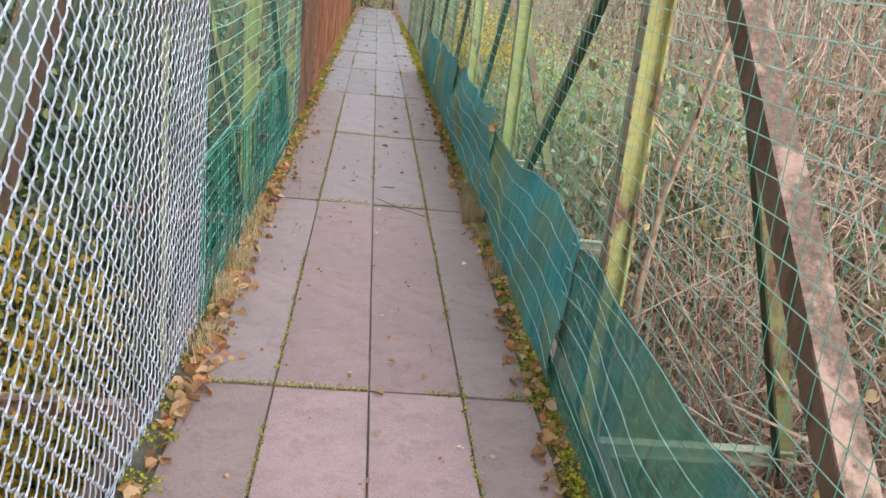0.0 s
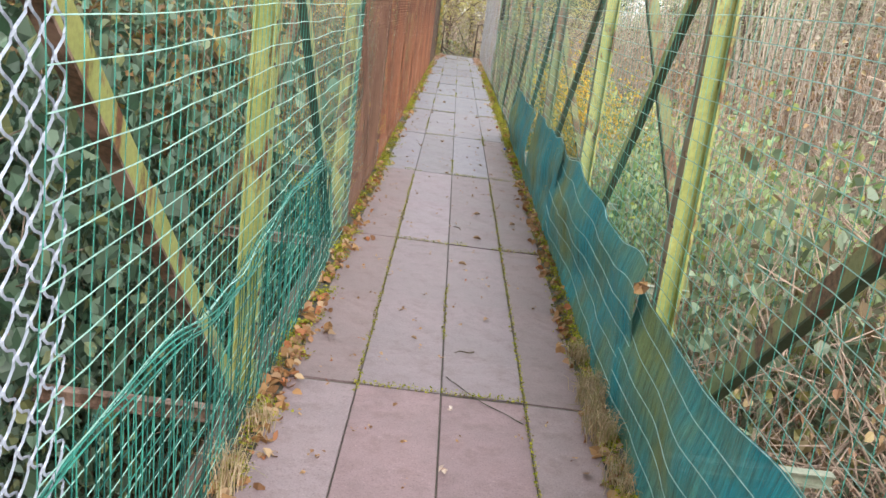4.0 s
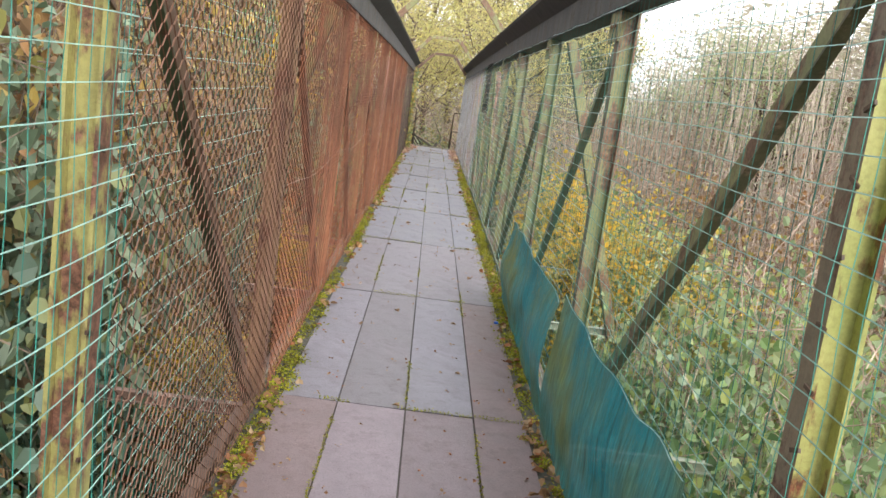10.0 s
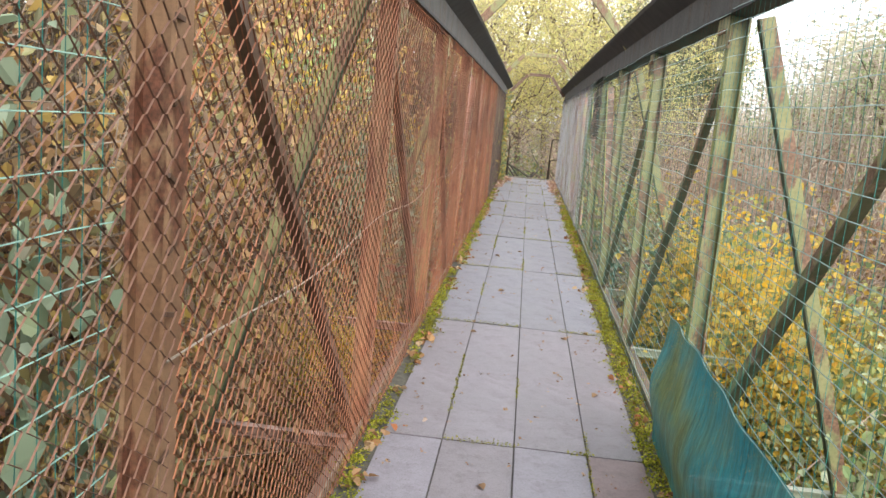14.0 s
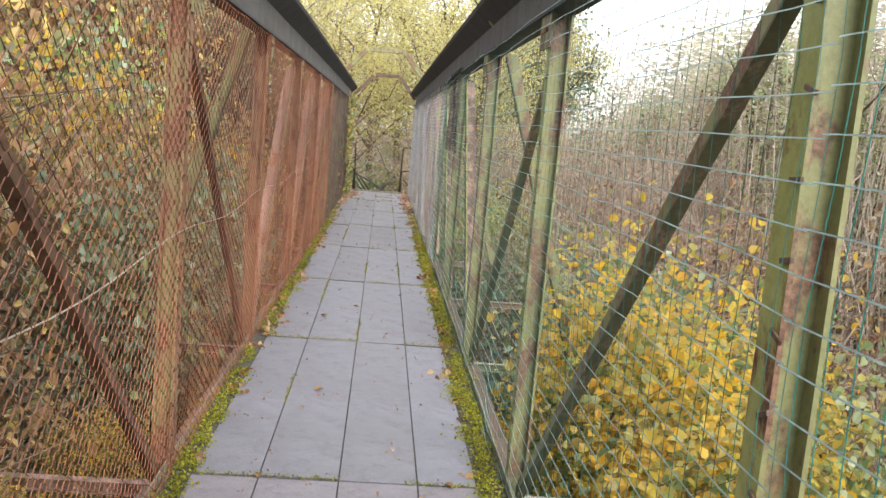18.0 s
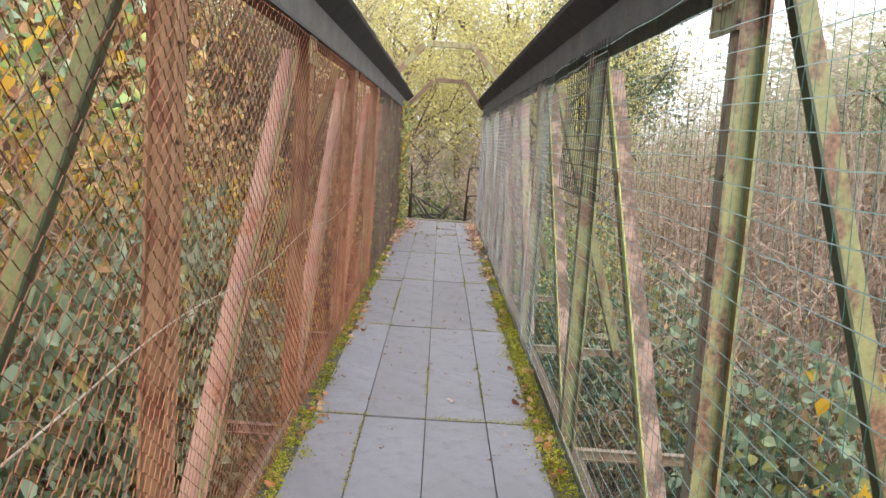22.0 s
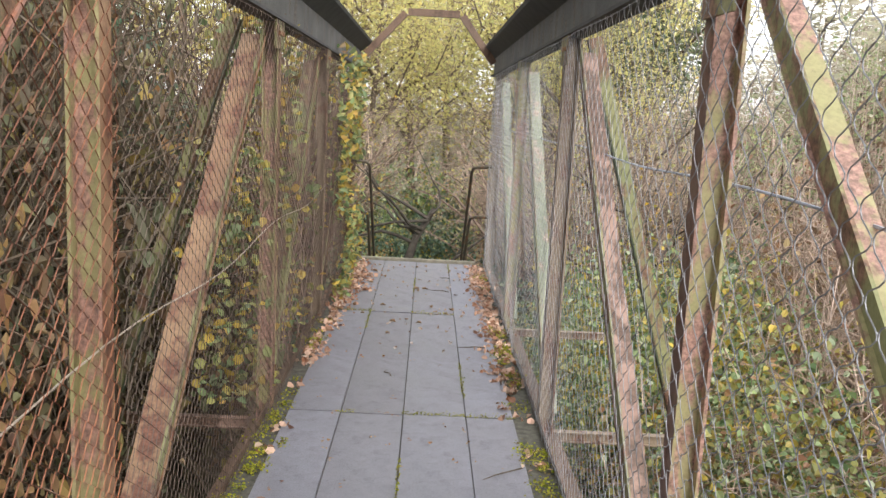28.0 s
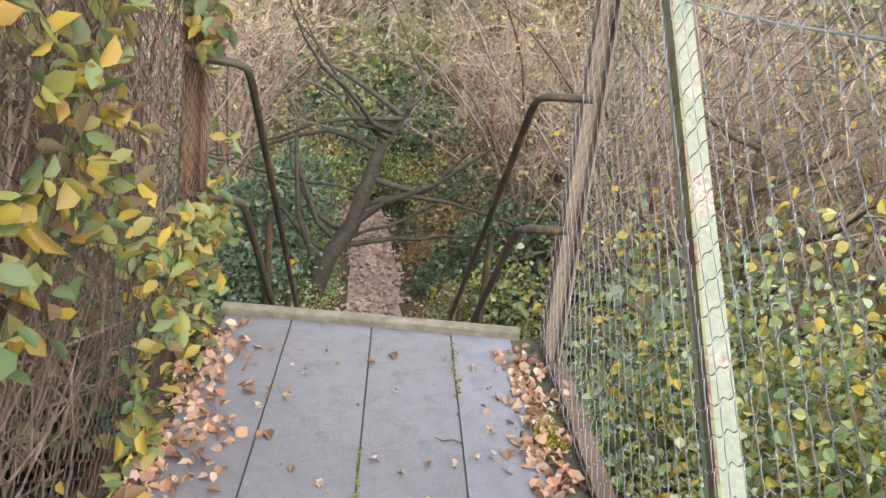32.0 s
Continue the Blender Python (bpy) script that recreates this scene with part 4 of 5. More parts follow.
edge = []
for s in (-1, 1):
    for y in np.arange(-1.5, 31.5, 0.035):
        d = 0.55 + 0.9 * noise.noise(Vector((y * 0.55, s * 4.0, 1.0))) + (0.7 if (s > 0 and 12 < y < 24) else 0.15 if 12 < y < 24 else 0.0)
        if s < 0 and y < 5:
            d -= 0.25
        if s < 0 and 5 < y < 11:
            d += 0.1
        if s > 0 and y < 9:
            d += 0.35
        if y > 27:
            d -= 0.35
        if rng.random() < d:
            edge.append((s * (0.682 + rng.normal() * 0.028), y + rng.normal() * 0.03, rng.uniform(0.5, 1.3) * (1.3 if (s > 0 and y > 11) else 1)))
moss_clumps("moss_edge", edge, "bright yellow-green moss along the deck edges")
joint = []
for k, y in enumerate(ROWS_Y[:-1]):
    for x in np.arange(-0.64, 0.64, 0.02):
        if noise.noise(Vector((x * 3.0, k * 7.0, 2.0))) > -0.06:
            joint.append((x, y + rng.normal() * 0.006, 0.5))
for x in (-0.35, 0.0, 0.35):
    for y in np.arange(0, 32, 0.03):
        if noise.noise(Vector((x * 9.0 + 3, y * 0.7, 6.0))) > (0.18 if x else 0.3) - (0.35 if (x and y < 10) else 0.0):
            joint.append((x + rng.normal() * 0.004, y, 0.4))
moss_clumps("moss_joint", joint, "thin lines of yellow-green moss in the slab joints", size=0.009, per=22, spread=0.009)

lit = []
for s in (-1, 1):
    for y in np.arange(-1.0, 32.0, 0.03):
        d = 0.12 + 0.35 * noise.noise(Vector((y * 0.8, s * 9.0, 3.0)))
        if s < 0 and 2.5 < y < 6.0:
            d += 0.8
        if s > 0 and 2.0 < y < 10.0 or s < 0 and 6.0 < y < 10.5:
            d += 0.3
        if y > 27.5:
            d += 0.25 + (y - 27.5) * 0.16
        if rng.random() < d:
            lit.append((s * (0.68 - abs(rng.normal()) * (0.035 if y < 27 else 0.12 if s < 0 and y > 29.5 else 0.05)), y, rng.uniform(0.5, 1.2)))
moss_clumps("leaf_litter", [q for q in lit if q[1] < 25], "drift of dry tan and brown fallen leaves along the deck edge", M_LITTER, 0.05, 5, 0.035, 0.6)
moss_clumps("leaf_litter", [q for q in lit if q[1] >= 25], "drift of pinkish-tan fallen leaves near the steps", M_TANLITTER, 0.043, 9, 0.05, 0.5)
crumbs = [(rng.uniform(-0.6, 0.6), y, 0.3) for y in rng.uniform(-0.5, 32, 620)]
moss_clumps("leaf_crumbs", crumbs, "dark crumbs of leaf and soil scattered on the slabs", M_LITTER, 0.016, 3, 0.03, 1.2)

# single leaves on the slabs
lv, lf = leaf_batch(np.zeros((1, 3)), [0.06], 3.0, 0.36, np.random.default_rng(4), True)
leaf_me = mesh_from("leaf", lv, lf, M_LITTER)
for k in range(60):
    y = rng.uniform(0.8, 20.0) if k < 26 else rng.uniform(28.8, 31.9)
    ob = new("fallen_leaf", leaf_me)
    ob.matrix_basis = pose(rng.uniform(-0.6, 0.6), y, cz(y) + 0.008, 0, 0, rng.uniform(0, 360)) @ Matrix.Scale(rng.uniform(0.5, 1.0), 4)
    tagged(ob, "single dry tan leaf lying on the slabs", "leaf", "fallen leaves on the deck")

pl = np.array([(path_x(y) + rng.normal() * 0.27, y, 0) for y in rng.uniform(35.8, 45.2, 1900)])
pl[:, 2] = [gz(x, y) + 0.055 for x, y, _ in pl]
v, f = leaf_batch(pl, np.full(len(pl), 0.09), 1.5, 0.4, None, True)
tagged(part("path_litter", mesh_from("path_litter", v, f, M_PATHLITTER)), "pale fallen leaves strewn over the woodland path", "leaf litter", kind="stuff")

# cracks in the slabs, packed with dark grit
def crack(pts, w=0.0022):
    pts = np.array([(x, y, cz(y) + 0.0042) for x, y in pts])
    rc = np.random.default_rng(int(abs(pts[0, 1]) * 100))
    fine = np.array([[np.interp(u, np.linspace(0, 1, len(pts)), pts[:, i]) for i in range(3)] for u in np.linspace(0, 1, 14)])
    fine[1:-1, :2] += rc.normal(size=(12, 2)) * 0.003
    v, f = tubes(fine[None] - np.array([0, 0, w * 0.6]), np.full(14, w) * rc.uniform(0.6, 1.2, 14), 5)
    part("crack", mesh_from("crack", v, f, M_JOINT), deck, "jagged crack across a slab")


crack([(0.02, 5.62), (0.16, 5.42), (0.33, 5.26)])
for x, y, a, L in ((0.22, 30.55, 75, 0.22), (0.30, 31.2, 80, 0.1), (-0.12, 27.9, 20, 0.12), (0.5, 26.4, 130, 0.25), (-0.5, 24.6, 95, 0.3), (0.05, 8.2, 40, 0.09), (0.1, 5.9, 120, 0.1), (0.45, 28.6, 100, 0.2)):
    rk = np.random.default_rng(int(y * 10))
    q = np.array([[(0, -L / 2, 0), (rk.normal() * 0.012, -L / 6, 0.004), (rk.normal() * 0.012, L / 6, 0.003), (0.01, L / 2, 0.001)]])
    v, f = tubes(q, np.array([0.004, 0.0035, 0.003, 0.0015]), 5)
    st = part("stick", mesh_from("stick", v, f, M_BARK))
    st.matrix_basis = pose(x, y, cz(y) + 0.007, 0, 0, a)
    tagged(st, "thin dark stick lying on the slabs", "stick", "sticks on the deck")
pale = [(rng.uniform(-0.6, 0.6), y, 0.3) for y in np.concatenate([rng.uniform(0, 26, 22), rng.uniform(28.5, 32, 34)])]
moss_clumps("leaf_crumbs", pale, "pale scraps of dry leaf scattered on the slabs", M_PALELITTER, 0.026, 3, 0.02, 1.2)

# tufts of dry grass at the deck edges
def tuft(x, y, n, h, label="tuft of dry straw-coloured grass at the deck edge"):
    ob = thing("grass_tuft", (x, y, cz(y)), label, "grass", "grass tufts")
    a, t = rng.uniform(0, 6.28, n), rng.uniform(0.2, 1.0, n)
    L = h * rng.uniform(0.5, 1.1, n)
    lines = []
    for k in range(n):
        d = np.array([math.cos(a[k]), math.sin(a[k]), 0]) * L[k] * 0.7 * t[k]
        lines.append([(0, 0, 0), d * 0.35 + np.array([0, 0, L[k] * 0.6]), d + np.array([0, 0, L[k] * (0.9 - 0.4 * t[k])])])
    base = rng.normal(size=(n, 1, 3)) * np.array([0.03, 0.06, 0])
    v, f = tubes(np.array(lines) + base, np.array([0.0016, 0.0012, 0.0004]), 3)
    tagged(part("blades", mesh_from("blades", v, f, M_REED), ob), kind="stuff")


for x, y, n, h in ((-0.67, 3.7, 100, 0.16), (-0.66, 4.1, 110, 0.18), (-0.68, 4.6, 90, 0.19), (-0.67, 3.2, 60, 0.13), (-0.67, 5.0, 60, 0.14), (0.64, 5.55, 300, 0.17), (0.63, 5.25, 260, 0.16), (0.66, 6.0, 120, 0.13), (0.65, 4.9, 140, 0.11), (0.66, 4.3, 90, 0.10)):
    tuft(x, y, n, h)

# bottle cap
cap = thing("bottle_cap", (0.60, 12.15, cz(12.15) + 0.004), "small blue plastic bottle cap lying in the moss", "bottle cap")
bm = bmesh.new()
bmesh.ops.create_cone(bm, cap_ends=True, segments=20, radius1=0.018, radius2=0.016, depth=0.014)
for v in bm.verts:
    v.co.z += 0.007
me = bpy.data.meshes.new("cap_body")
bm.to_mesh(me)
bm.free()
me.materials.append(M_BLUE)
part("cap_body", me, cap)

# ---- plants ----
def shrub(name, label, category, seed, w, h, clumps, per, size, leafmat, stems=14, spread=0.22, wide=0.34, twigs=60, stemmat=M_TWIG, base=0.15, up=0.5, low=False):
    """A bush: arching stems, twigs and clumps of leaves round their ends, wider than high or not."""
    r = np.random.default_rng(seed)
    ob = thing(name, (0, 0, 0), label, category)
    c = r.normal(size=(clumps, 3))
    c /= np.linalg.norm(c, axis=1, keepdims=True)
    c *= (r.uniform(0.25, 1.0, (clumps, 1)) ** 0.45)
    c[:, 2] = np.abs(c[:, 2]) * (1 - base) + base
    c *= np.array([w, w, h]) * r.uniform(0.75, 1.12, (clumps, 1))
    leaves = np.repeat(c, per, 0) + np.clip(r.normal(size=(clumps * per, 3)), -1.6, 1.6) * spread
    leaves[:, 2] = np.maximum(leaves[:, 2], 0.02)
    v, f = leaf_batch(leaves, np.full(len(leaves), size), up, wide, r, not low)
    tagged(part("leaves", mesh_from("leaves", v, f, leafmat), ob), kind="stuff")
    pick = c[r.integers(0, clumps, stems + twigs)]
    lines = []
    for q in pick:
        root = np.array([r.normal() * w * 0.12, r.normal() * w * 0.12, -0.1])
        mid = root * 0.4 + q * 0.5 + np.array([0, 0, h * 0.18]) + r.normal(size=3) * 0.08
        lines.append([root, root * 0.6 + mid * 0.4, mid, mid * 0.4 + q * 0.6 + r.normal(size=3) * 0.05, q + r.normal(size=3) * spread * 0.7])
    v, f = tubes(np.array(lines[:stems]), np.array([0.016, 0.013, 0.010, 0.007, 0.003]), 4)
    tagged(part("stems", mesh_from("stems", v, f, stemmat, True), ob), kind="stuff")
    q = pick[stems:]
    a = q + r.normal(size=q.shape) * spread
    b = a + r.normal(size=q.shape) * 0.22
    cpt = b + r.normal(size=q.shape) * 0.16 + np.array([0, 0, 0.1])
    v, f = tubes(np.stack([a, cpt], 1), np.array([0.0042, 0.002]), 3)
    tagged(part("twigs", mesh_from("twigs", v, f, stemmat), ob), kind="stuff")
    return ob


def tree(name, label, seed, height, crown, leafmat, leaf_n, size, lean=0.0, bare=1.0, spread=0.45, low=0.35, far=False):
    """A tree: tapered trunk, limbs, branches and twigs, with leaves in clumps at the twigs' ends."""
    r = np.random.default_rng(seed)
    ob = thing(name, (0, 0, 0), label, "tree")
    t = np.linspace(0, 1, 8)
    trunk = np.stack([lean * t ** 1.5 + 0.15 * np.sin(t * 4 + seed), 0.12 * np.sin(t * 5 + 1 + seed), t * height * 0.8 - 0.3], 1)
    v, f = tubes(trunk[None], np.linspace(height * 0.016, height * 0.004, 8), 8)
    part("trunk", mesh_from("trunk", v, f, M_BARK, True), ob)
    limbs, ends = [], []
    for k in range(11):
        u = low + (1 - low) * (k + r.random()) / 11
        p0 = np.array([np.interp(u, t, trunk[:, i]) for i in range(3)])
        a = r.uniform(0, 6.28)
        L = crown * r.uniform(0.6, 1.05) * (1.15 - 0.6 * u)
        d = np.array([math.cos(a), math.sin(a), r.uniform(0.25, 0.9)])
        pts = [p0 + d * L * q + np.array([0, 0, 0.25 * L * q * q]) + r.normal(size=3) * 0.06 * L * q for q in (0, 0.25, 0.5, 0.75, 1.0)]
        limbs.append(pts)
    limbs = np.array(limbs)
    # distant limbs and branches take the haze-lightened stem colour
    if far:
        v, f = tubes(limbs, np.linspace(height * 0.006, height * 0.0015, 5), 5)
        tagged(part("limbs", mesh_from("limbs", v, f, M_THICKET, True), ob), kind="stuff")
    else:
        for q in limbs:
            v, f = tubes(q[None], np.linspace(height * 0.006, height * 0.0015, 5), 5)
            part("limb", mesh_from("limb", v, f, M_BARK, True), ob)
    br = []
    for L in limbs:
        for _ in range(9):
            q = r.uniform(0.3, 1.0)
            p0 = np.array([np.interp(q, np.linspace(0, 1, 5), L[:, i]) for i in range(3)])
            d = r.normal(size=3) + np.array([0, 0, 0.5])
            d /= np.linalg.norm(d)
            l = crown * r.uniform(0.2, 0.5)
            br.append([p0, p0 + d * l * 0.5 + r.normal(size=3) * 0.05, p0 + d * l + np.array([0, 0, 0.1])])
    br = np.array(br)
    tw = np.repeat(br[:, 1:, :].reshape(-1, 3), 4, 0)
    d = r.normal(size=tw.shape) * crown * 0.13 + np.array([0, 0, 0.06])
    tw = np.stack([tw, tw + d], 1)
    v, f = tubes(br, np.array([0.014, 0.009, 0.005]), 3) if far else joined([tubes(br, np.array([0.014, 0.009, 0.005]), 3), tubes(tw, np.array([0.006, 0.002]), 3)])
    tagged(part("branches", mesh_from("branches", v, f, M_THICKET if far else M_TWIG), ob), kind="stuff")
    e = np.concatenate([tw[:, -1], br[:, 2]])
    e = e[r.integers(0, len(e), leaf_n)] + r.normal(size=(leaf_n, 3)) * spread * bare * 0.5
    # far leaves are turned upward to even out their shading, as haze would
    v, f = leaf_batch(e, np.full(leaf_n, size), 2.5 if far else 0.4, 0.36, r)
    tagged(part("crown", mesh_from("crown", v, f, leafmat), ob), kind="stuff")
    return ob


def plant(proto, x, y, scale=1.0, sink=0.15, stretch=1.0, z=None):
    far_off = abs(x) > 3.5 or y > 38 or y < -2.5
    if far_off:
        for kd, pair in PROTO.items():
            if proto in pair and kd in LOW:
                proto = LOW[kd]
    zz = gz(x, y) - sink if z is None else z
    m = pose(x, y, zz, 0, 0, float(rng.uniform(0, 360)))
    ob = copy_thing(proto, m)
    ob.matrix_basis = m @ Matrix.Diagonal((scale, scale, scale * stretch, 1))
    return ob


PROTO = {
    "green": [shrub("bramble_bush", "dense green bramble bush beside the footbridge", "bush", 10 + k, 1.25, 1.9, 120, 25, 0.092, M_GREEN, wide=0.36) for k in range(2)],
    "ivy": [shrub("ivy_bush", "dark glossy ivy growing thickly beside the footbridge", "bush", 20 + k, 1.2, 1.9, 150, 27, 0.07, M_IVY, wide=0.46) for k in range(2)],
    "yellow": [shrub("yellow_bush", "bush with bright yellow autumn leaves", "bush", 30 + k, 1.15, 1.8, 110, 33, 0.064, M_YELLOW, wide=0.36) for k in range(2)],
    "tall": [shrub("tall_yellow_bush", "tall bush of yellow and green autumn leaves leaning on the fence", "bush", 35 + k, 0.85, 3.1, 150, 24, 0.068, M_YELLOW, wide=0.38, spread=0.2, base=0.2) for k in range(2)],
    "brown": [shrub("brown_bush", "bramble bush with brown and reddish dying leaves", "bush", 40 + k, 1.25, 1.9, 130, 27, 0.062, M_BROWN, twigs=300, wide=0.36) for k in range(2)],
    "sage": [shrub("sage_bramble", "bramble bush with broad pale sage-green leaves and brown stems", "bush", 120 + k, 1.25, 1.9, 110, 24, 0.096, M_SAGE, twigs=200, wide=0.42) for k in range(2)],
    "pale": [shrub("pale_bramble", "bramble bush with pale green leaves against the fence", "bush", 125 + k, 1.25, 1.9, 120, 22, 0.066, M_PALEGREEN, twigs=420, wide=0.42, stemmat=M_GREYTWIG) for k in range(2)],
    "mixed": [shrub("autumn_bush", "bush with rounded green and orange autumn leaves", "bush", 100 + k, 1.25, 1.9, 140, 29, 0.06, M_MIXED, wide=0.42) for k in range(2)],
    "twiggy": [shrub("twig_bush", "leafless grey-brown bush of tangled thin twigs", "bush", 110 + k, 1.2, 2.0, 110, 5, 0.055, M_DEAD, stems=80, twigs=680, spread=0.32, stemmat=M_GREYTWIG) for k in range(2)],
    "bare": [shrub("bare_bush", "mostly bare thorny bush with a few dull leaves", "bush", 50 + k, 1.2, 2.0, 90, 12, 0.06, M_BROWN, stems=60, twigs=420, spread=0.3, stemmat=M_GREYTWIG) for k in range(2)],
    "tangle": [shrub("bramble_tangle", "dark tangle of brown bramble stems with few leaves", "bush", 130 + k, 1.2, 2.0, 100, 9, 0.066, M_TANGLE, stems=90, twigs=620, spread=0.3, stemmat=M_BARK) for k in range(2)],
    "lime": [tree("deciduous_tree", "tall tree with thin yellow-green autumn leaves", 60 + k, 10.5, 3.6, M_LIME, 5600, 0.125) for k in range(2)],
    "bank": [tree("bare_tree", "tangled small tree with bare twigs and few yellow leaves", 70 + k, 6.0, 3.0, M_YELLOW, 450, 0.08, low=0.15) for k in range(2)],
    "willow": [tree("willow", "small willow with thin pale green leaves", 75 + k, 6.2, 2.2, M_WILLOW, 3800, 0.085, low=0.12) for k in range(2)],
    "dark": [tree("dark_tree", "dark green tree standing behind the wood", 90 + k, 10.5, 3.2, M_DARKTREE, 5000, 0.18, low=0.3) for k in range(2)],
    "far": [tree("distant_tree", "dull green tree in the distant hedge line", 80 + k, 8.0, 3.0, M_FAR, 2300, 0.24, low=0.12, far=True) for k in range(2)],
}
# thinner bushes for the rows further off
LOW = {
    "green": shrub("bramble_bush", "dense green bramble bush beside the footbridge", "bush", 310, 1.25, 1.9, 100, 24, 0.10, M_GREEN, wide=0.36, low=True),
    "ivy": shrub("ivy_bush", "dark glossy ivy growing thickly beside the footbridge", "bush", 320, 1.2, 1.9, 100, 24, 0.105, M_IVY, wide=0.45, low=True),
    "yellow": shrub("yellow_bush", "bush with bright yellow autumn leaves", "bush", 330, 1.15, 1.8, 100, 24, 0.085, M_YELLOW, wide=0.36, low=True),
    "brown": shrub("brown_bush", "bramble bush with brown and reddish dying leaves", "bush", 340, 1.25, 1.9, 100, 22, 0.095, M_BROWN, twigs=160, wide=0.36, low=True),
    "mixed": shrub("autumn_bush", "bush with rounded green and orange autumn leaves", "bush", 350, 1.25, 1.9, 100, 24, 0.095, M_MIXED, wide=0.42, low=True),
}
for pair in PROTO.values():
    for p in pair:
        p["group"] = p.name.split(".")[0].replace("_", " ") + "s"


def first(kind, spots):
    for k, q in enumerate(spots):
        p = PROTO[kind][k]
        x, y, s = q[:3]
        st = q[3] if len(q) > 3 else 1.0
        p.matrix_basis = pose(x, y, gz(x, y) - 0.15) @ Matrix.Diagonal((s, s, s * st, 1))


# side with the bank
left = []
for y in np.arange(-2.0, 33.5, 1.45):
    left.append((-2.85 + rng.normal() * 0.08, y + rng.normal() * 0.3, rng.uniform(1.0, 1.15), 1.5))
    left.append((-2.05 + rng.normal() * 0.03, y + 0.6 + rng.normal() * 0.2, rng.uniform(0.56, 0.64), 1.8))
for y in np.arange(-2.0, 35.0, 1.9):
    left.append((-4.1 + rng.normal() * 0.3, y + rng.normal() * 0.4, rng.uniform(1.25, 1.55), 1.35))
for y in np.arange(-3.0, 38.0, 2.6):
    left.append((-6.6 + rng.normal() * 0.4, y + rng.normal() * 0.5, rng.uniform(1.5, 1.9), 1.1))


def left_kind(x, y):
    q = rng.random()
    if y < 4:
        return "yellow" if q < 0.55 else "mixed"
    if y < 9:
        return "ivy" if q < 0.86 or y < 7 else "green"
    if 12.0 < y < 17.6 or 12.0 < y < 20.0 and x < -2.4:
        return "brown" if q < 0.85 else "tangle"
    if 10.8 < y < 14.0:
        return "brown" if q < 0.35 else "tangle" if q < 0.6 else "sage"
    if y < 14.0:
        return "brown" if q < 0.15 else "sage" if q < 0.8 else "ivy" if q < 0.9 else "green"
    if y < 23:
        if x < -3.5:
            return "brown" if q < 0.45 else "green" if q < 0.65 else "yellow"
        if x < -2.4:
            return "brown" if q < 0.5 else "yellow" if q < 0.68 else "green" if q < 0.82 else "sage"
        return "sage" if q < 0.85 else "green"
    if x < -3.5:
        return "ivy" if q < 0.65 and y > 27.5 else "brown"
    if y < 25.8:
        return "brown" if q < 0.6 else "yellow"
    if y < 27.0:
        return "tangle" if q < 0.72 else "brown"
    if x > -2.4:
        return "mixed" if q < 0.35 else "tangle"
    return "tangle" if q < 0.6 else "ivy" if q < 0.8 else "brown"


for q in left:
    plant(PROTO[left_kind(q[0], q[1])][int(rng.integers(0, 2))], q[0], q[1], q[2], 0.2, q[3])
for y in (1.0, 6.5, 11.5, 17.0, 22.5, 28.0):
    plant(PROTO["bank"][int(rng.integers(0, 2))], -6.0 + rng.normal() * 0.5, y, rng.uniform(0.9, 1.2))

# open side
right = []
for y in np.arange(-1.0, 33.5, 1.5):
    right.append((2.85 + rng.normal() * 0.08, y + rng.normal() * 0.3, rng.uniform(0.98, 1.12), 1.45 if 5 < y < 13 else 1.22 if y < 19.5 else 1.15))
    right.append((2.07 + rng.normal() * 0.03, y + 0.6 + rng.normal() * 0.2, rng.uniform(0.56, 0.64), 1.9 if 5 < y < 12.5 else 1.6 if y < 19.5 else 1.2))
for y in np.arange(-1.0, 36.0, 2.0):
    right.append((4.9 + rng.normal() * 0.4, y + rng.normal() * 0.5, rng.uniform(1.15, 1.4), 1.3))
for y in np.arange(-1.0, 42.0, 3.0):
    right.append((8.0 + rng.normal() * 0.8, y + rng.normal() * 0.8, rng.uniform(1.6, 2.0), 1.25))


def right_kind(x, y):
    q = rng.random()
    if x > 4:
        if 12.8 < y < 20 and x < 7:
            return "yellow" if q < 0.22 else "green" if q < 0.6 else "bare"
        if y > 19:
            return "twiggy" if q < 0.75 else "bare" if q < 0.92 else "brown"
        return "twiggy" if q < 0.6 else "green" if q < 0.85 else "bare"
    if y < 7.2:
        return "twiggy" if q < 0.9 else "bare"
    if y < 9.0:
        return "sage" if q < 0.2 else "twiggy"
    if y > 27.5 and x < 4:
        return "mixed" if q < 0.5 else "sage" if q < 0.75 else "bare"
    if y < 13.6:
        return "green" if q < 0.25 else "twiggy" if q < (0.5 if x < 2.5 else 0.38) else "pale"
    if y < 15.0:
        return "yellow" if q < 0.12 else "green" if q < 0.45 else "pale" if q < 0.75 else "mixed"
    if y < 18.9:
        return "yellow" if q < (0.55 if x < 2.5 else 0.2) else "mixed" if q < 0.8 else "green"
    if y < 23.0 and x < 2.5:
        return "twiggy" if q < 0.5 else "ivy" if q < 0.65 else "sage"
    return "bare" if q < 0.35 else "twiggy" if q < 0.58 else "sage" if q < 0.80 else "brown" if q < 0.92 else "yellow"


for q in right:
    plant(PROTO[right_kind(q[0], q[1])][int(rng.integers(0, 2))], q[0], q[1], q[2], 0.2, q[3])
for k in range(26):
    a = radians(-20 + k * 4.4)
    d = rng.uniform(42, 66)
    plant(PROTO["far"][k % 2], d * math.cos(a) + 2, 14 + d * math.sin(a), rng.uniform(1.0, 1.6))

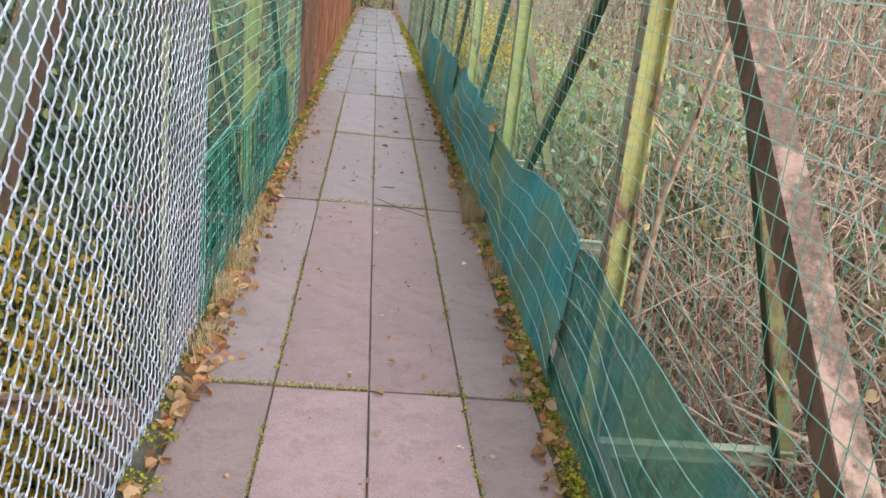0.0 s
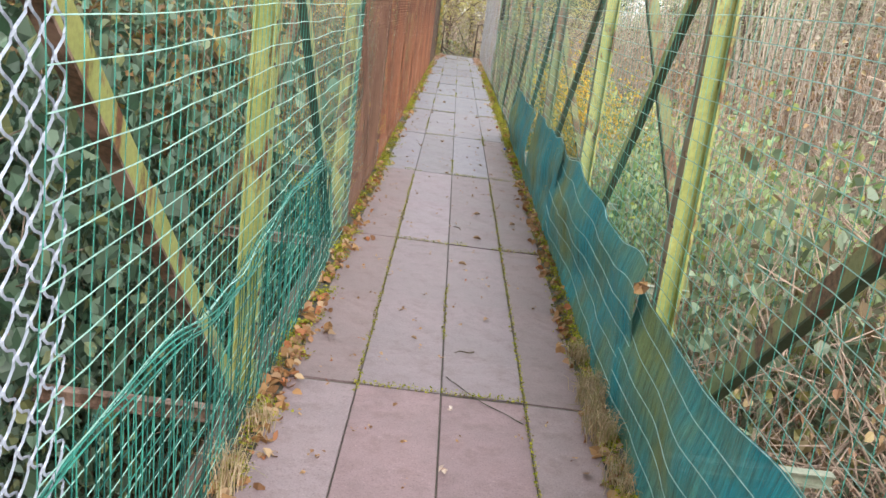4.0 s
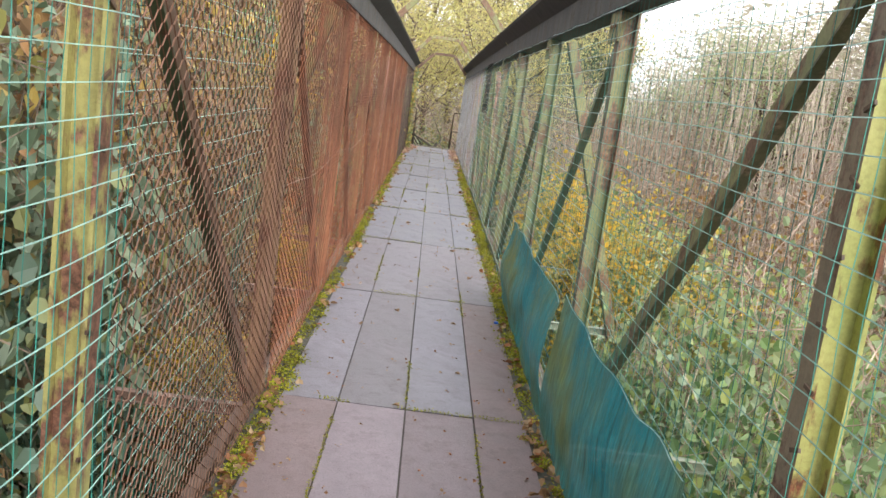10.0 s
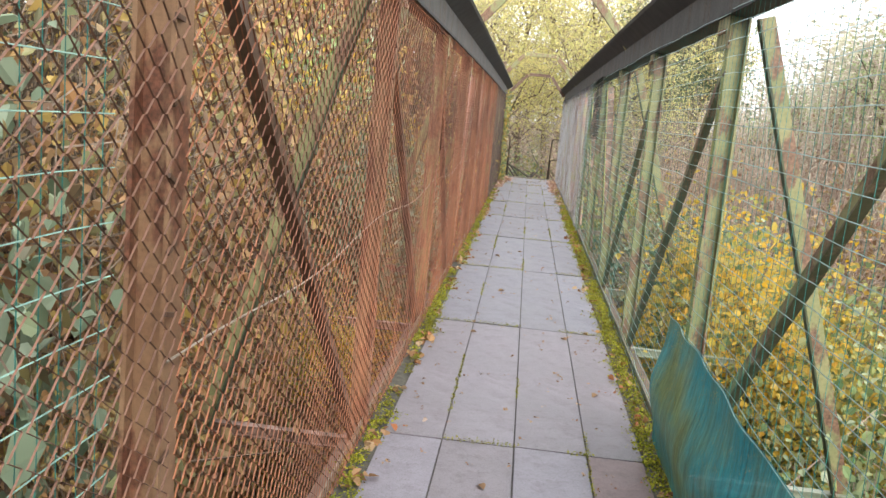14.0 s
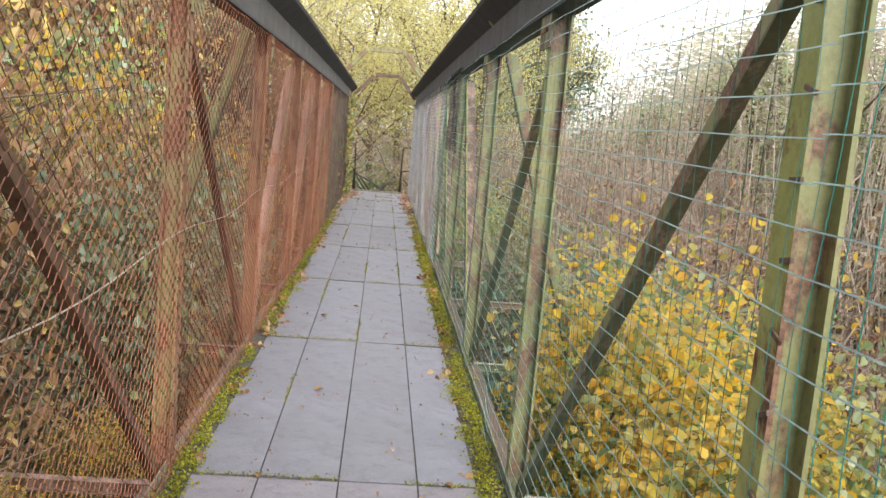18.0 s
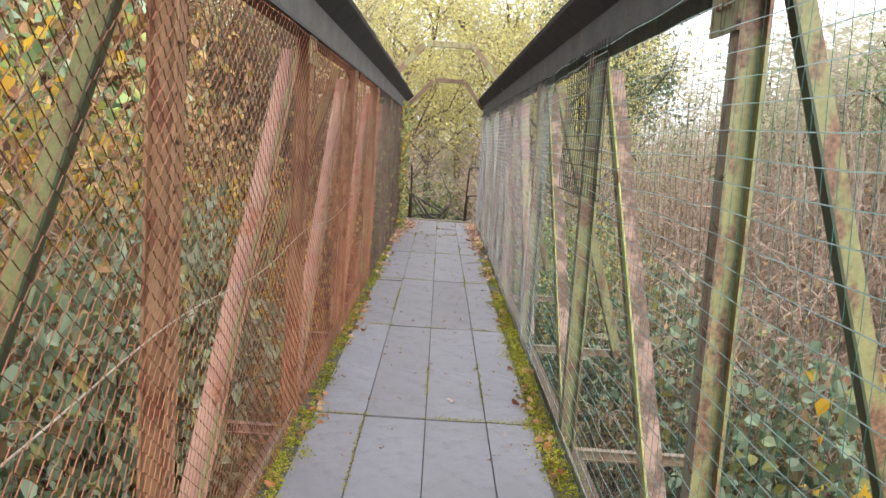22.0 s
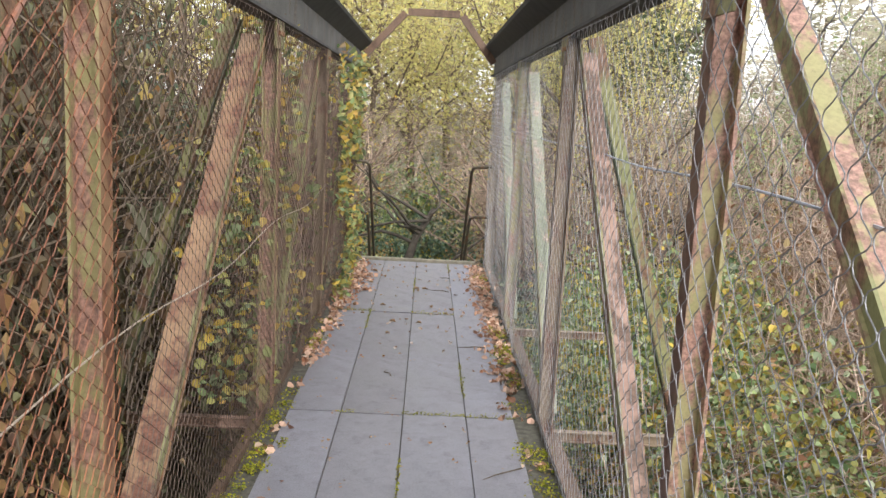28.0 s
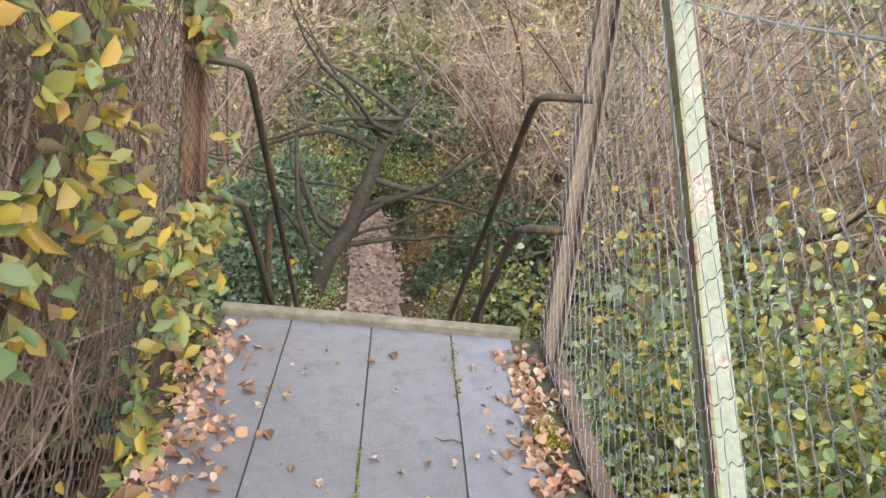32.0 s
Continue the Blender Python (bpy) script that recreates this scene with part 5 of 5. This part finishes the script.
for k in range(26):
    plant(PROTO["far"][k % 2], rng.uniform(10.5, 16), 6 + k * 2.1 + rng.normal() * 0.5, rng.uniform(1.0, 1.28))

# thicket of bare stems that fills the open side up to the trees
rt = np.random.default_rng(91)
n = 17000
tx, ty = 6.0 + rt.random(n) ** 1.5 * 36, rt.uniform(-12, 80, n)
base = np.array([(x, y, gz(x, y)) for x, y in zip(tx, ty)])
th = rt.uniform(3.1, 6.9, n) * (1 + np.clip(tx - 9, 0, 33) / 30) * (0.82 + 0.25 * np.sin(tx * 0.6) * np.sin(ty * 0.45))
tipd = np.stack([rt.normal(size=n) * 0.45, rt.normal(size=n) * 0.45, th], 1)
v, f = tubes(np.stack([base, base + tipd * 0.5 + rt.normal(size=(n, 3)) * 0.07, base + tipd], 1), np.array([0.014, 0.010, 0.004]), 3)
tagged(part("thicket", mesh_from("thicket", v, f, M_THICKET)), "thicket of bare brown stems, paled for haze, reaching to the trees", "thicket", kind="stuff")
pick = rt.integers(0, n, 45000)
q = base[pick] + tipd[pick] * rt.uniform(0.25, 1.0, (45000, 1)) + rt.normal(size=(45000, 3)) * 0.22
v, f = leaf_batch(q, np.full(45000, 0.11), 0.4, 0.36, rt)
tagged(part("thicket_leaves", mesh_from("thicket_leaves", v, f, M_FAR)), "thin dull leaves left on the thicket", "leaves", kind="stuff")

# wood beyond the steps
for x, y, s in ((-4.6, 45.5, 1.0), (3.8, 46.5, 1.05), (-1.6, 49.0, 1.0), (4.4, 49.0, 0.8), (-5.5, 43.0, 1.2), (-0.6, 54.0, 1.25), (-7.5, 50.0, 1.3), (-4.2, 58.0, 1.4), (-2.4, 52.0, 1.15), (3.0, 57.0, 1.3), (0.8, 60.0, 1.4), (5.5, 62.0, 1.4), (8.5, 56.0, 1.2)):
    plant(PROTO["lime"][int(rng.integers(0, 2))], x, y, s)
for x, y, s in ((-3.6, 36.0, 0.9), (3.6, 36.5, 0.9), (-2.6, 45.0, 1.0), (3.2, 48.0, 1.0)):
    plant(PROTO["bank"][int(rng.integers(0, 2))], x, y, s)
for x, y, s, kd in ((-1.5, 36.6, 0.7, "ivy"), (1.5, 36.8, 0.7, "green"), (-1.6, 39.0, 0.75, "ivy"), (1.55, 39.4, 0.7, "mixed"), (-1.6, 41.6, 0.8, "ivy"), (1.3, 42.4, 0.75, "brown"), (-1.75, 44.0, 0.8, "green"), (0.95, 44.6, 0.75, "mixed"), (-0.9, 47.8, 1.0, "mixed"), (1.0, 47.6, 1.0, "green"), (-2.6, 34.0, 1.1, "ivy"), (2.4, 34.0, 1.0, "green"), (1.5, 45.5, 0.9, "brown"), (-1.6, 45.5, 0.9, "brown"), (0.2, 50.5, 1.3, "ivy"), (-2.4, 49.0, 1.2, "ivy"), (2.6, 49.5, 1.2, "bare"), (-3.0, 40.0, 1.1, "ivy"), (3.0, 40.5, 1.1, "ivy")):
    plant(PROTO[kd][int(rng.integers(0, 2))], x, y, s)
# coppiced hazels arching over the woodland path, with a dark leaning trunk among them
def coppice(seed, leaves=380):
    r = np.random.default_rng(seed)
    ob = thing("hazel_stool", (0, 0, 0), "many-stemmed bare hazel with arching tangled branches", "tree", "hazel stools by the path")
    t = np.linspace(0, 1, 9)
    stems = []
    for k in range(17):
        a, L, hh = r.uniform(0, 6.28), r.uniform(0.9, 3.0), r.uniform(2.6, 5.2)
        d = np.array([math.cos(a), math.sin(a)]) * L
        w = np.cumsum(r.normal(size=(9, 3)) * 0.05, 0)
        s3 = np.stack([d[0] * t ** 1.6, d[1] * t ** 1.6, -0.2 + hh * (1.6 * t - 0.6 * t * t)], 1) + w * t[:, None] + np.append(r.normal(size=2) * 0.12, 0)
        stems.append(s3)
        v, f = tubes(s3[None], np.linspace(r.uniform(0.022, 0.055), 0.008, 9), 6)
        part("stem", mesh_from("stem", v, f, M_VINE if k % 3 else M_BARK, True), ob)
    stems = np.array(stems)
    pk, q = r.integers(0, 17, 300), r.integers(2, 9, 300)
    p0 = stems[pk, q] + r.normal(size=(300, 3)) * 0.03
    d = r.normal(size=(300, 3)) * 0.42 + np.array([0, 0, 0.22])
    br = np.stack([p0, p0 + d * 0.5 + r.normal(size=(300, 3)) * 0.06, p0 + d, p0 + d * 1.5 + r.normal(size=(300, 3)) * 0.1], 1)
    p1 = np.repeat(br[:, 1:].reshape(-1, 3), 2, 0)
    d = r.normal(size=p1.shape) * 0.2 + np.array([0, 0, 0.05])
    tw = np.stack([p1, p1 + d], 1)
    v, f = joined([tubes(br, np.array([0.007, 0.005, 0.004, 0.002]), 3), tubes(tw, np.array([0.0026, 0.001]), 3)])
    tagged(part("branches", mesh_from("branches", v, f, M_GREYTWIG), ob), kind="stuff")
    e = tw[r.integers(0, len(tw), leaves), 1] + r.normal(size=(leaves, 3)) * 0.08
    v, f = leaf_batch(e, np.full(leaves, 0.08), 0.5, 0.4, r)
    tagged(part("leaves", mesh_from("leaves", v, f, M_HAZEL), ob), kind="stuff")
    return ob


HAZEL = [coppice(200), coppice(201)]
for k, (x, y, s) in enumerate(((-3.3, 38.2, 0.9), (3.2, 39.0, 0.9), (-2.5, 41.6, 1.0), (2.4, 42.6, 1.0), (-2.9, 45.2, 1.05), (2.3, 46.2, 1.05), (-4.4, 39.5, 1.1), (4.4, 39.8, 1.1), (-2.8, 52.5, 1.2), (4.4, 44.0, 1.1), (-4.8, 44.0, 1.1), (3.4, 53.0, 1.2))):
    if k < 2:
        HAZEL[k].matrix_basis = pose(x, y, gz(x, y) - 0.1)
    else:
        plant(HAZEL[k % 2], x, y, s)
lt = thing("leaning_tree", (-0.9, 39.4, gz(-0.9, 39.4)), "dark leaning tree trunk beside the woodland path", "tree")
for nm, pts, rr in (("trunk", [(-0.08, 0, -0.2), (0.02, 0, 0.3), (0.22, 0.05, 0.95), (0.50, 0.1, 1.4), (0.66, 0.1, 2.0), (0.8, 0.2, 2.5), (1.15, 0.3, 3.1)], 0.17), ("limb", [(0.45, 0.1, 1.35), (0.9, 0.0, 1.8), (1.5, -0.1, 2.1), (2.2, -0.2, 2.7)], 0.05), ("limb", [(0.12, 0.05, 0.7), (-0.2, 0.1, 1.5), (-0.3, 0.2, 2.5)], 0.055)):
    v, f = tubes(np.array([pts]), np.linspace(rr, rr * 0.35, len(pts)), 8)
    part(nm, mesh_from(nm, v, f, M_DEEP, True), lt)
rl = np.random.default_rng(44)
for k in range(16):
    p = np.array([np.interp(q, (0, 1), (0.22, 1.1)) for q in (rl.random(),)] + [0.15, 0.0])
    p[2] = np.interp(p[0], (0.22, 0.5, 0.8, 1.15), (0.95, 1.4, 2.5, 3.1))
    d = np.array([rl.choice((-1, 1)) * rl.uniform(0.12, 0.3), rl.normal() * 0.12, rl.uniform(0.02, 0.22)])
    pts = [p]
    for _ in range(7):
        d = d + rl.normal(size=3) * 0.07
        p = p + d
        pts.append(p)
    v, f = tubes(np.array([pts]), np.linspace(rl.uniform(0.025, 0.05), 0.006, 8), 6)
    part("limb", mesh_from("limb", v, f, M_DEEP, True), lt)

for k in range(18):
    y = 36.4 + k * 0.55
    s = -1 if k % 2 else 1
    kd = ("ivy", "mixed", "brown", "green")[k % 4]
    plant(LOW[kd], path_x(y) + s * (0.98 + 0.1 * rng.normal()), y, rng.uniform(0.32, 0.42), 0.05)

for k, (x, y, s) in enumerate(((-1.9, 40.4, 0.8), (-1.8, 42.8, 0.85), (1.7, 41.0, 0.8), (1.6, 43.4, 0.8), (-1.3, 46.0, 0.9), (1.2, 46.4, 0.9), (0.0, 47.6, 1.0))):
    plant(PROTO["ivy"][k % 2], x, y, s, 0.15, 1.15)
for k, (x, y, s) in enumerate(((-0.9, 45.6, 0.62), (0.1, 46.0, 0.6), (-0.4, 46.8, 0.8), (0.7, 45.4, 0.55), (-1.5, 45.2, 0.7))):
    plant(LOW[("green", "mixed", "ivy", "brown", "mixed")[k]], x, y, s)

for k, (x, y, s, st) in enumerate(((2.75, 33.0, 1.15, 1.15), (3.0, 34.8, 1.3, 1.1), (3.3, 31.4, 1.2, 1.05), (3.3, 36.6, 1.5, 1.1), (4.4, 33.8, 1.3, 1.05), (4.8, 36.8, 1.5, 1.1), (2.2, 30.6, 0.7, 1.4))):
    plant(PROTO[("mixed", "sage", "mixed")[k % 3]][k % 2], x, y, s, 0.2, st)
for k, (x, y, s) in enumerate(((4.2, 31.0, 1.2), (5.2, 33.0, 1.35), (4.4, 35.2, 1.35), (6.4, 35.0, 1.5), (5.6, 37.6, 1.5), (3.6, 38.6, 1.3), (7.6, 32.0, 1.5))):
    plant(PROTO["twiggy"][k % 2], x, y, s, 0.2, 1.5)
for k in range(4):
    plant(PROTO["tangle"][k % 2], -2.5 - 0.2 * (k % 2), 26.4 + k * 1.0, 1.15, 0.2, 2.2)
for k, (x, y) in enumerate(((-4.6, 25.5), (-4.9, 28.2), (-4.4, 30.6), (-4.8, 33.2))):
    plant(PROTO["tangle" if k % 2 else "brown"][k % 2], x, y, 1.6, 0.2, 1.5)

for k in range(8):
    plant(LOW[("mixed", "ivy", "brown", "green")[k % 4]], -5.2 + k * 1.5, 50.5 + (k % 3) * 1.1, 1.5, 0.2, 1.2)

for k in range(8):
    plant(PROTO["far"][k % 2], -7.5 + k * 2.3, 57.0 + (k % 3) * 2.2, 0.75)

# broad-leaved brambles low behind the brown mesh
for k in range(5):
    plant(PROTO["sage"][k % 2], -1.74 - 0.1 * (k % 2), 17.9 + k * 0.85, 0.62, 0.0, 1.65, -0.95)
# brown and yellow bushes against the mesh further on
for k in range(5):
    plant(PROTO[("brown", "yellow", "brown", "yellow", "brown")[k]][k % 2], -1.95 - 0.1 * (k % 2), 22.5 + k * 0.75, 0.72, 0.1, 2.1)
# yellow bushes behind the bright chain-link
for k in range(3):
    plant(PROTO["yellow"][k % 2], -1.72, 2.5 + k * 0.9, 0.55, 0.1, 1.9)
# small yellow shoots low behind the brown mesh
for x, y, s in ((-1.35, 11.3, 0.36), (-1.4, 14.9, 0.36), (-1.35, 16.2, 0.3)):
    plant(PROTO["yellow"][0], x, y, s, 0.0, 1.0, -0.62)
# green brambles close to the open fence
for k, (x, y) in enumerate(((2.0, 9.1), (1.9, 10.0), (2.05, 10.9), (1.9, 11.9), (2.0, 12.8))):
    plant(PROTO[("pale", "green")[k % 2]][k % 2], x, y, 0.74, 0.1, 1.5 if k else 1.2)
# tall yellow bushes leaning against the open fence
for k, (x, y, s) in enumerate(((1.8, 15.2, 0.9), (1.9, 16.6, 1.0), (1.95, 15.9, 0.95), (1.8, 17.3, 1.0), (2.0, 18.0, 0.95), (2.8, 17.0, 0.95))):
    if k < 2:
        PROTO["tall"][k].matrix_basis = pose(x, y, gz(x, y) - 0.1) @ Matrix.Scale(s, 4)
    else:
        plant(PROTO["tall"][k % 2], x, y, s, 0.1)
for x, y, s, st in ((1.85, 15.8, 0.6, 1.7), (2.3, 17.6, 0.7, 1.75), (2.5, 15.2, 0.8, 1.6)):
    plant(PROTO["mixed"][1], x, y, s, 0.1, st)
# pale green willows standing above the thicket
for k, (x, y, s) in enumerate(((7.2, 25.4, 1.0), (8.8, 28.4, 1.1), (8.6, 31.2, 1.1), (6.6, 37.6, 1.05), (8.8, 40.0, 1.2))):
    if k < 2:
        PROTO["willow"][k].matrix_basis = pose(x, y, gz(x, y) - 0.1) @ Matrix.Scale(s, 4)
    else:
        plant(PROTO["willow"][k % 2], x, y, s)

# bare sapling beside the start of the bridge
sp = thing("sapling", (1.75, 5.0, gz(1.75, 5.0)), "leafless sapling with pale pinkish bark", "tree")
rs = np.random.default_rng(17)
zb = -gz(1.75, 5.0)
stem = np.array([[0.02, 0.05, -0.1], [-0.03, 0.03, zb - 0.3], [0.0, 0.0, zb + 0.35], [0.05, -0.22, zb + 0.95], [0.12, -0.3, zb + 1.5], [0.1, -0.3, zb + 2.2]])
v, f = tubes(stem[None], np.linspace(0.032, 0.010, 6), 7)
part("trunk", mesh_from("trunk", v, f, M_PALEBARK, True), sp)
for k in range(14):
    u = rs.uniform(0.45, 0.98)
    p0 = np.array([np.interp(u, np.linspace(0, 1, 6), stem[:, i]) for i in range(3)])
    d = rs.normal(size=3) * np.array([0.4, 0.45, 0.2]) + np.array([0, 0, 0.35])
    v, f = tubes(np.array([[p0, p0 + d * 0.5 + rs.normal(size=3) * 0.04, p0 + d]]), np.array([0.010, 0.007, 0.003]), 5)
    part("limb", mesh_from("limb", v, f, M_TWIG if k % 2 else M_PALEBARK, True), sp)

# behind the start
for x, y, s, kd in ((-2.0, -5.0, 1.0, "green"), (2.0, -5.5, 1.0, "brown"), (-1.0, -9.0, 1.5, "green"), (1.5, -9.5, 1.5, "green"), (-4.0, -7.0, 1.6, "ivy"), (4.5, -7.5, 1.6, "bare")):
    plant(PROTO[kd][int(rng.integers(0, 2))], x, y, s)
for x, y in ((-4, -14), (3, -15), (8, -12), (-9, -10)):
    plant(PROTO["lime"][0], x, y, 1.0)
first("green", [(-2.9, -3.2, 1.1), (3.0, -3.0, 1.0)])
first("ivy", [(-2.8, 35.0, 1.1), (-4.2, 37.0, 1.2)])
first("yellow", [(2.9, 15.0, 1.1, 1.1), (2.5, 17.2, 1.05, 1.1)])
first("brown", [(-2.6, 19.0, 1.1, 1.2), (-3.4, 23.3, 1.2, 1.2)])
first("bare", [(-5.9, 26.2, 1.1, 1.1), (3.4, 25.0, 1.1, 1.1)])
first("twiggy", [(2.9, 2.2, 1.1, 1.3), (3.6, 4.4, 1.1, 1.3)])
first("tangle", [(-3.0, 27.6, 1.1, 1.5), (-3.1, 29.8, 1.15, 1.5)])
first("sage", [(-2.2, 20.4, 0.62, 1.7), (-2.9, 11.6, 1.05, 1.5)])
first("pale", [(2.9, 10.2, 1.05, 1.4), (2.9, 12.2, 1.05, 1.4)])
first("mixed", [(2.5, 33.4, 1.0, 1.3), (3.5, 31.6, 1.1, 1.2)])
for k, (kd, x, y) in enumerate((("green", -6.4, 4.0), ("ivy", -5.2, 9.0), ("yellow", 5.4, 16.5), ("brown", -5.5, 18.5), ("mixed", 4.6, 30.0))):
    LOW[kd]["group"] = PROTO[kd][0]["group"]
    LOW[kd].matrix_basis = pose(x, y, gz(x, y) - 0.15)
first("lime", [(5.0, 55.0, 1.2), (-10.0, 40.0, 1.2)])
first("bank", [(-7.5, 14.0, 1.2), (5.0, 41.0, 1.0)])
first("dark", [(7.0, 54.0, 1.15), (9.5, 60.0, 1.2)])
first("far", [(36.0, 60.0, 1.1), (30.0, 66.0, 1.1)])

# climber with large yellow leaves pushing through the fence near the steps
cl = thing("climbing_shrub", (-0.9, 30.9, cz(30.9)), "climber with large yellow and green leaves pushing through the fence", "climbing plant")
r8 = np.random.default_rng(88)
n = 8200
q = np.stack([r8.normal(size=n) * 0.14, r8.uniform(-3.9, 1.35, n), r8.uniform(-0.05, 2.2, n)], 1)
inside = r8.random(n) < np.clip(0.26 * (q[:, 1] + 1.9), 0.02, 0.7)
q[:, 0] = np.where(inside, 0.185 + np.abs(r8.normal(size=n)) * 0.05, q[:, 0] - 0.08)
q = q[np.array([noise.noise(Vector((0.0, p[1] * 1.7, p[2] * 1.5))) > 0.0 for p in q])]
low = np.stack([0.2 + r8.random(90) * 0.12, r8.uniform(-1.1, 0.1, 90), 0.04 + np.abs(r8.normal(size=90)) * 0.16], 1)
deckside = (q[:, 0] > 0.17) & (q[:, 1] > -0.9)
long = np.concatenate([q[deckside], low])
q = q[~deckside & (q[:, 0] <= 0.17)]
v, f = joined([leaf_batch(q, np.full(len(q), 0.064), 0.5, 0.40, r8, True), leaf_batch(long, np.full(len(long), 0.082), 0.2, 0.25, r8, True)])
tagged(part("leaves", mesh_from("leaves", v, f, M_CLIMB, True), cl), kind="stuff")
lines = []
for k in range(620):
    p = np.array([-0.10 + r8.normal() * 0.10, r8.uniform(-3.0, 1.3), r8.uniform(-0.3, 1.2)])
    d = np.array([r8.normal() * 0.02, r8.normal() * 0.10, r8.uniform(0.08, 0.26)])
    pts = [p]
    for _ in range(6):
        d = 0.92 * d + np.array([r8.normal() * 0.04, r8.normal() * 0.12, r8.normal() * 0.10])
        p = p + d
        p[0] = min(p[0], 0.10)
        pts.append(p)
    lines.append(pts)
v, f = tubes(np.array(lines), np.linspace(0.0055, 0.002, 7), 3)
tagged(part("stems", mesh_from("stems", v, f, M_VINE), cl), kind="stuff")

# ---- paving slabs ----
XS = [-0.64, -0.35, 0.0, 0.35, 0.62]
GAP = 0.0013


def slab_mesh(x0, x1, y0, y1, gap0, gap1):
    """A slab with worn, rounded edges, that follows the camber of the deck."""
    ym = (y0 + y1) / 2
    c = 0.004 if ym < 12 else 0.0025
    xm = (x0 + x1) / 2
    vs, fs = [], []
    nseg = 4
    for j in range(nseg + 1):
        y = y0 + gap0 + (y1 - y0 - gap0 - gap1) * j / nseg
        wob = 0.0015
        for x, z in ((x0 + GAP, -0.02), (x0 + GAP + wob, -c), (x0 + GAP + c, 0.0), (x1 - GAP - c, 0.0), (x1 - GAP - wob, -c), (x1 - GAP, -0.02)):
            vs.append((x - xm, y - ym, cz(y) - cz(ym) + z))
    for j in range(nseg):
        for i in range(5):
            a = j * 6 + i
            fs.append((a, a + 1, a + 7, a + 6))
    fs += [(5, 4, 3, 2, 1, 0), tuple(nseg * 6 + i for i in range(6))]
    return xm, ym, mesh_from("slab", vs, fs, M_SLAB_D if abs(xm) > 0.35 and ym < (13 if xm > 0 else 9) else M_SLAB_W if ym < 6 else M_SLAB_WM if ym < 10.5 else M_SLAB_M if ym < 15 else M_SLAB)


edges_y = [-2.3, 0.45] + ROWS_Y
WIDE = (ROWS_Y[0], ROWS_Y[1], ROWS_Y[5], ROWS_Y[7])
for a, b in zip(edges_y[:-1], edges_y[1:]):
    for x0, x1 in zip(XS[:-1], XS[1:]):
        xm, ym, me = slab_mesh(x0, x1, a, b, 0.011 if a in WIDE else 0.0055, 0.011 if b in WIDE else 0.0055)
        ob = part("slab", me, deck)
        ob.matrix_basis = pose(xm, ym, cz(ym) + float(rng.uniform(-0.003, 0.003)), float(rng.normal()) * 0.05, float(rng.normal()) * 0.25, 0)
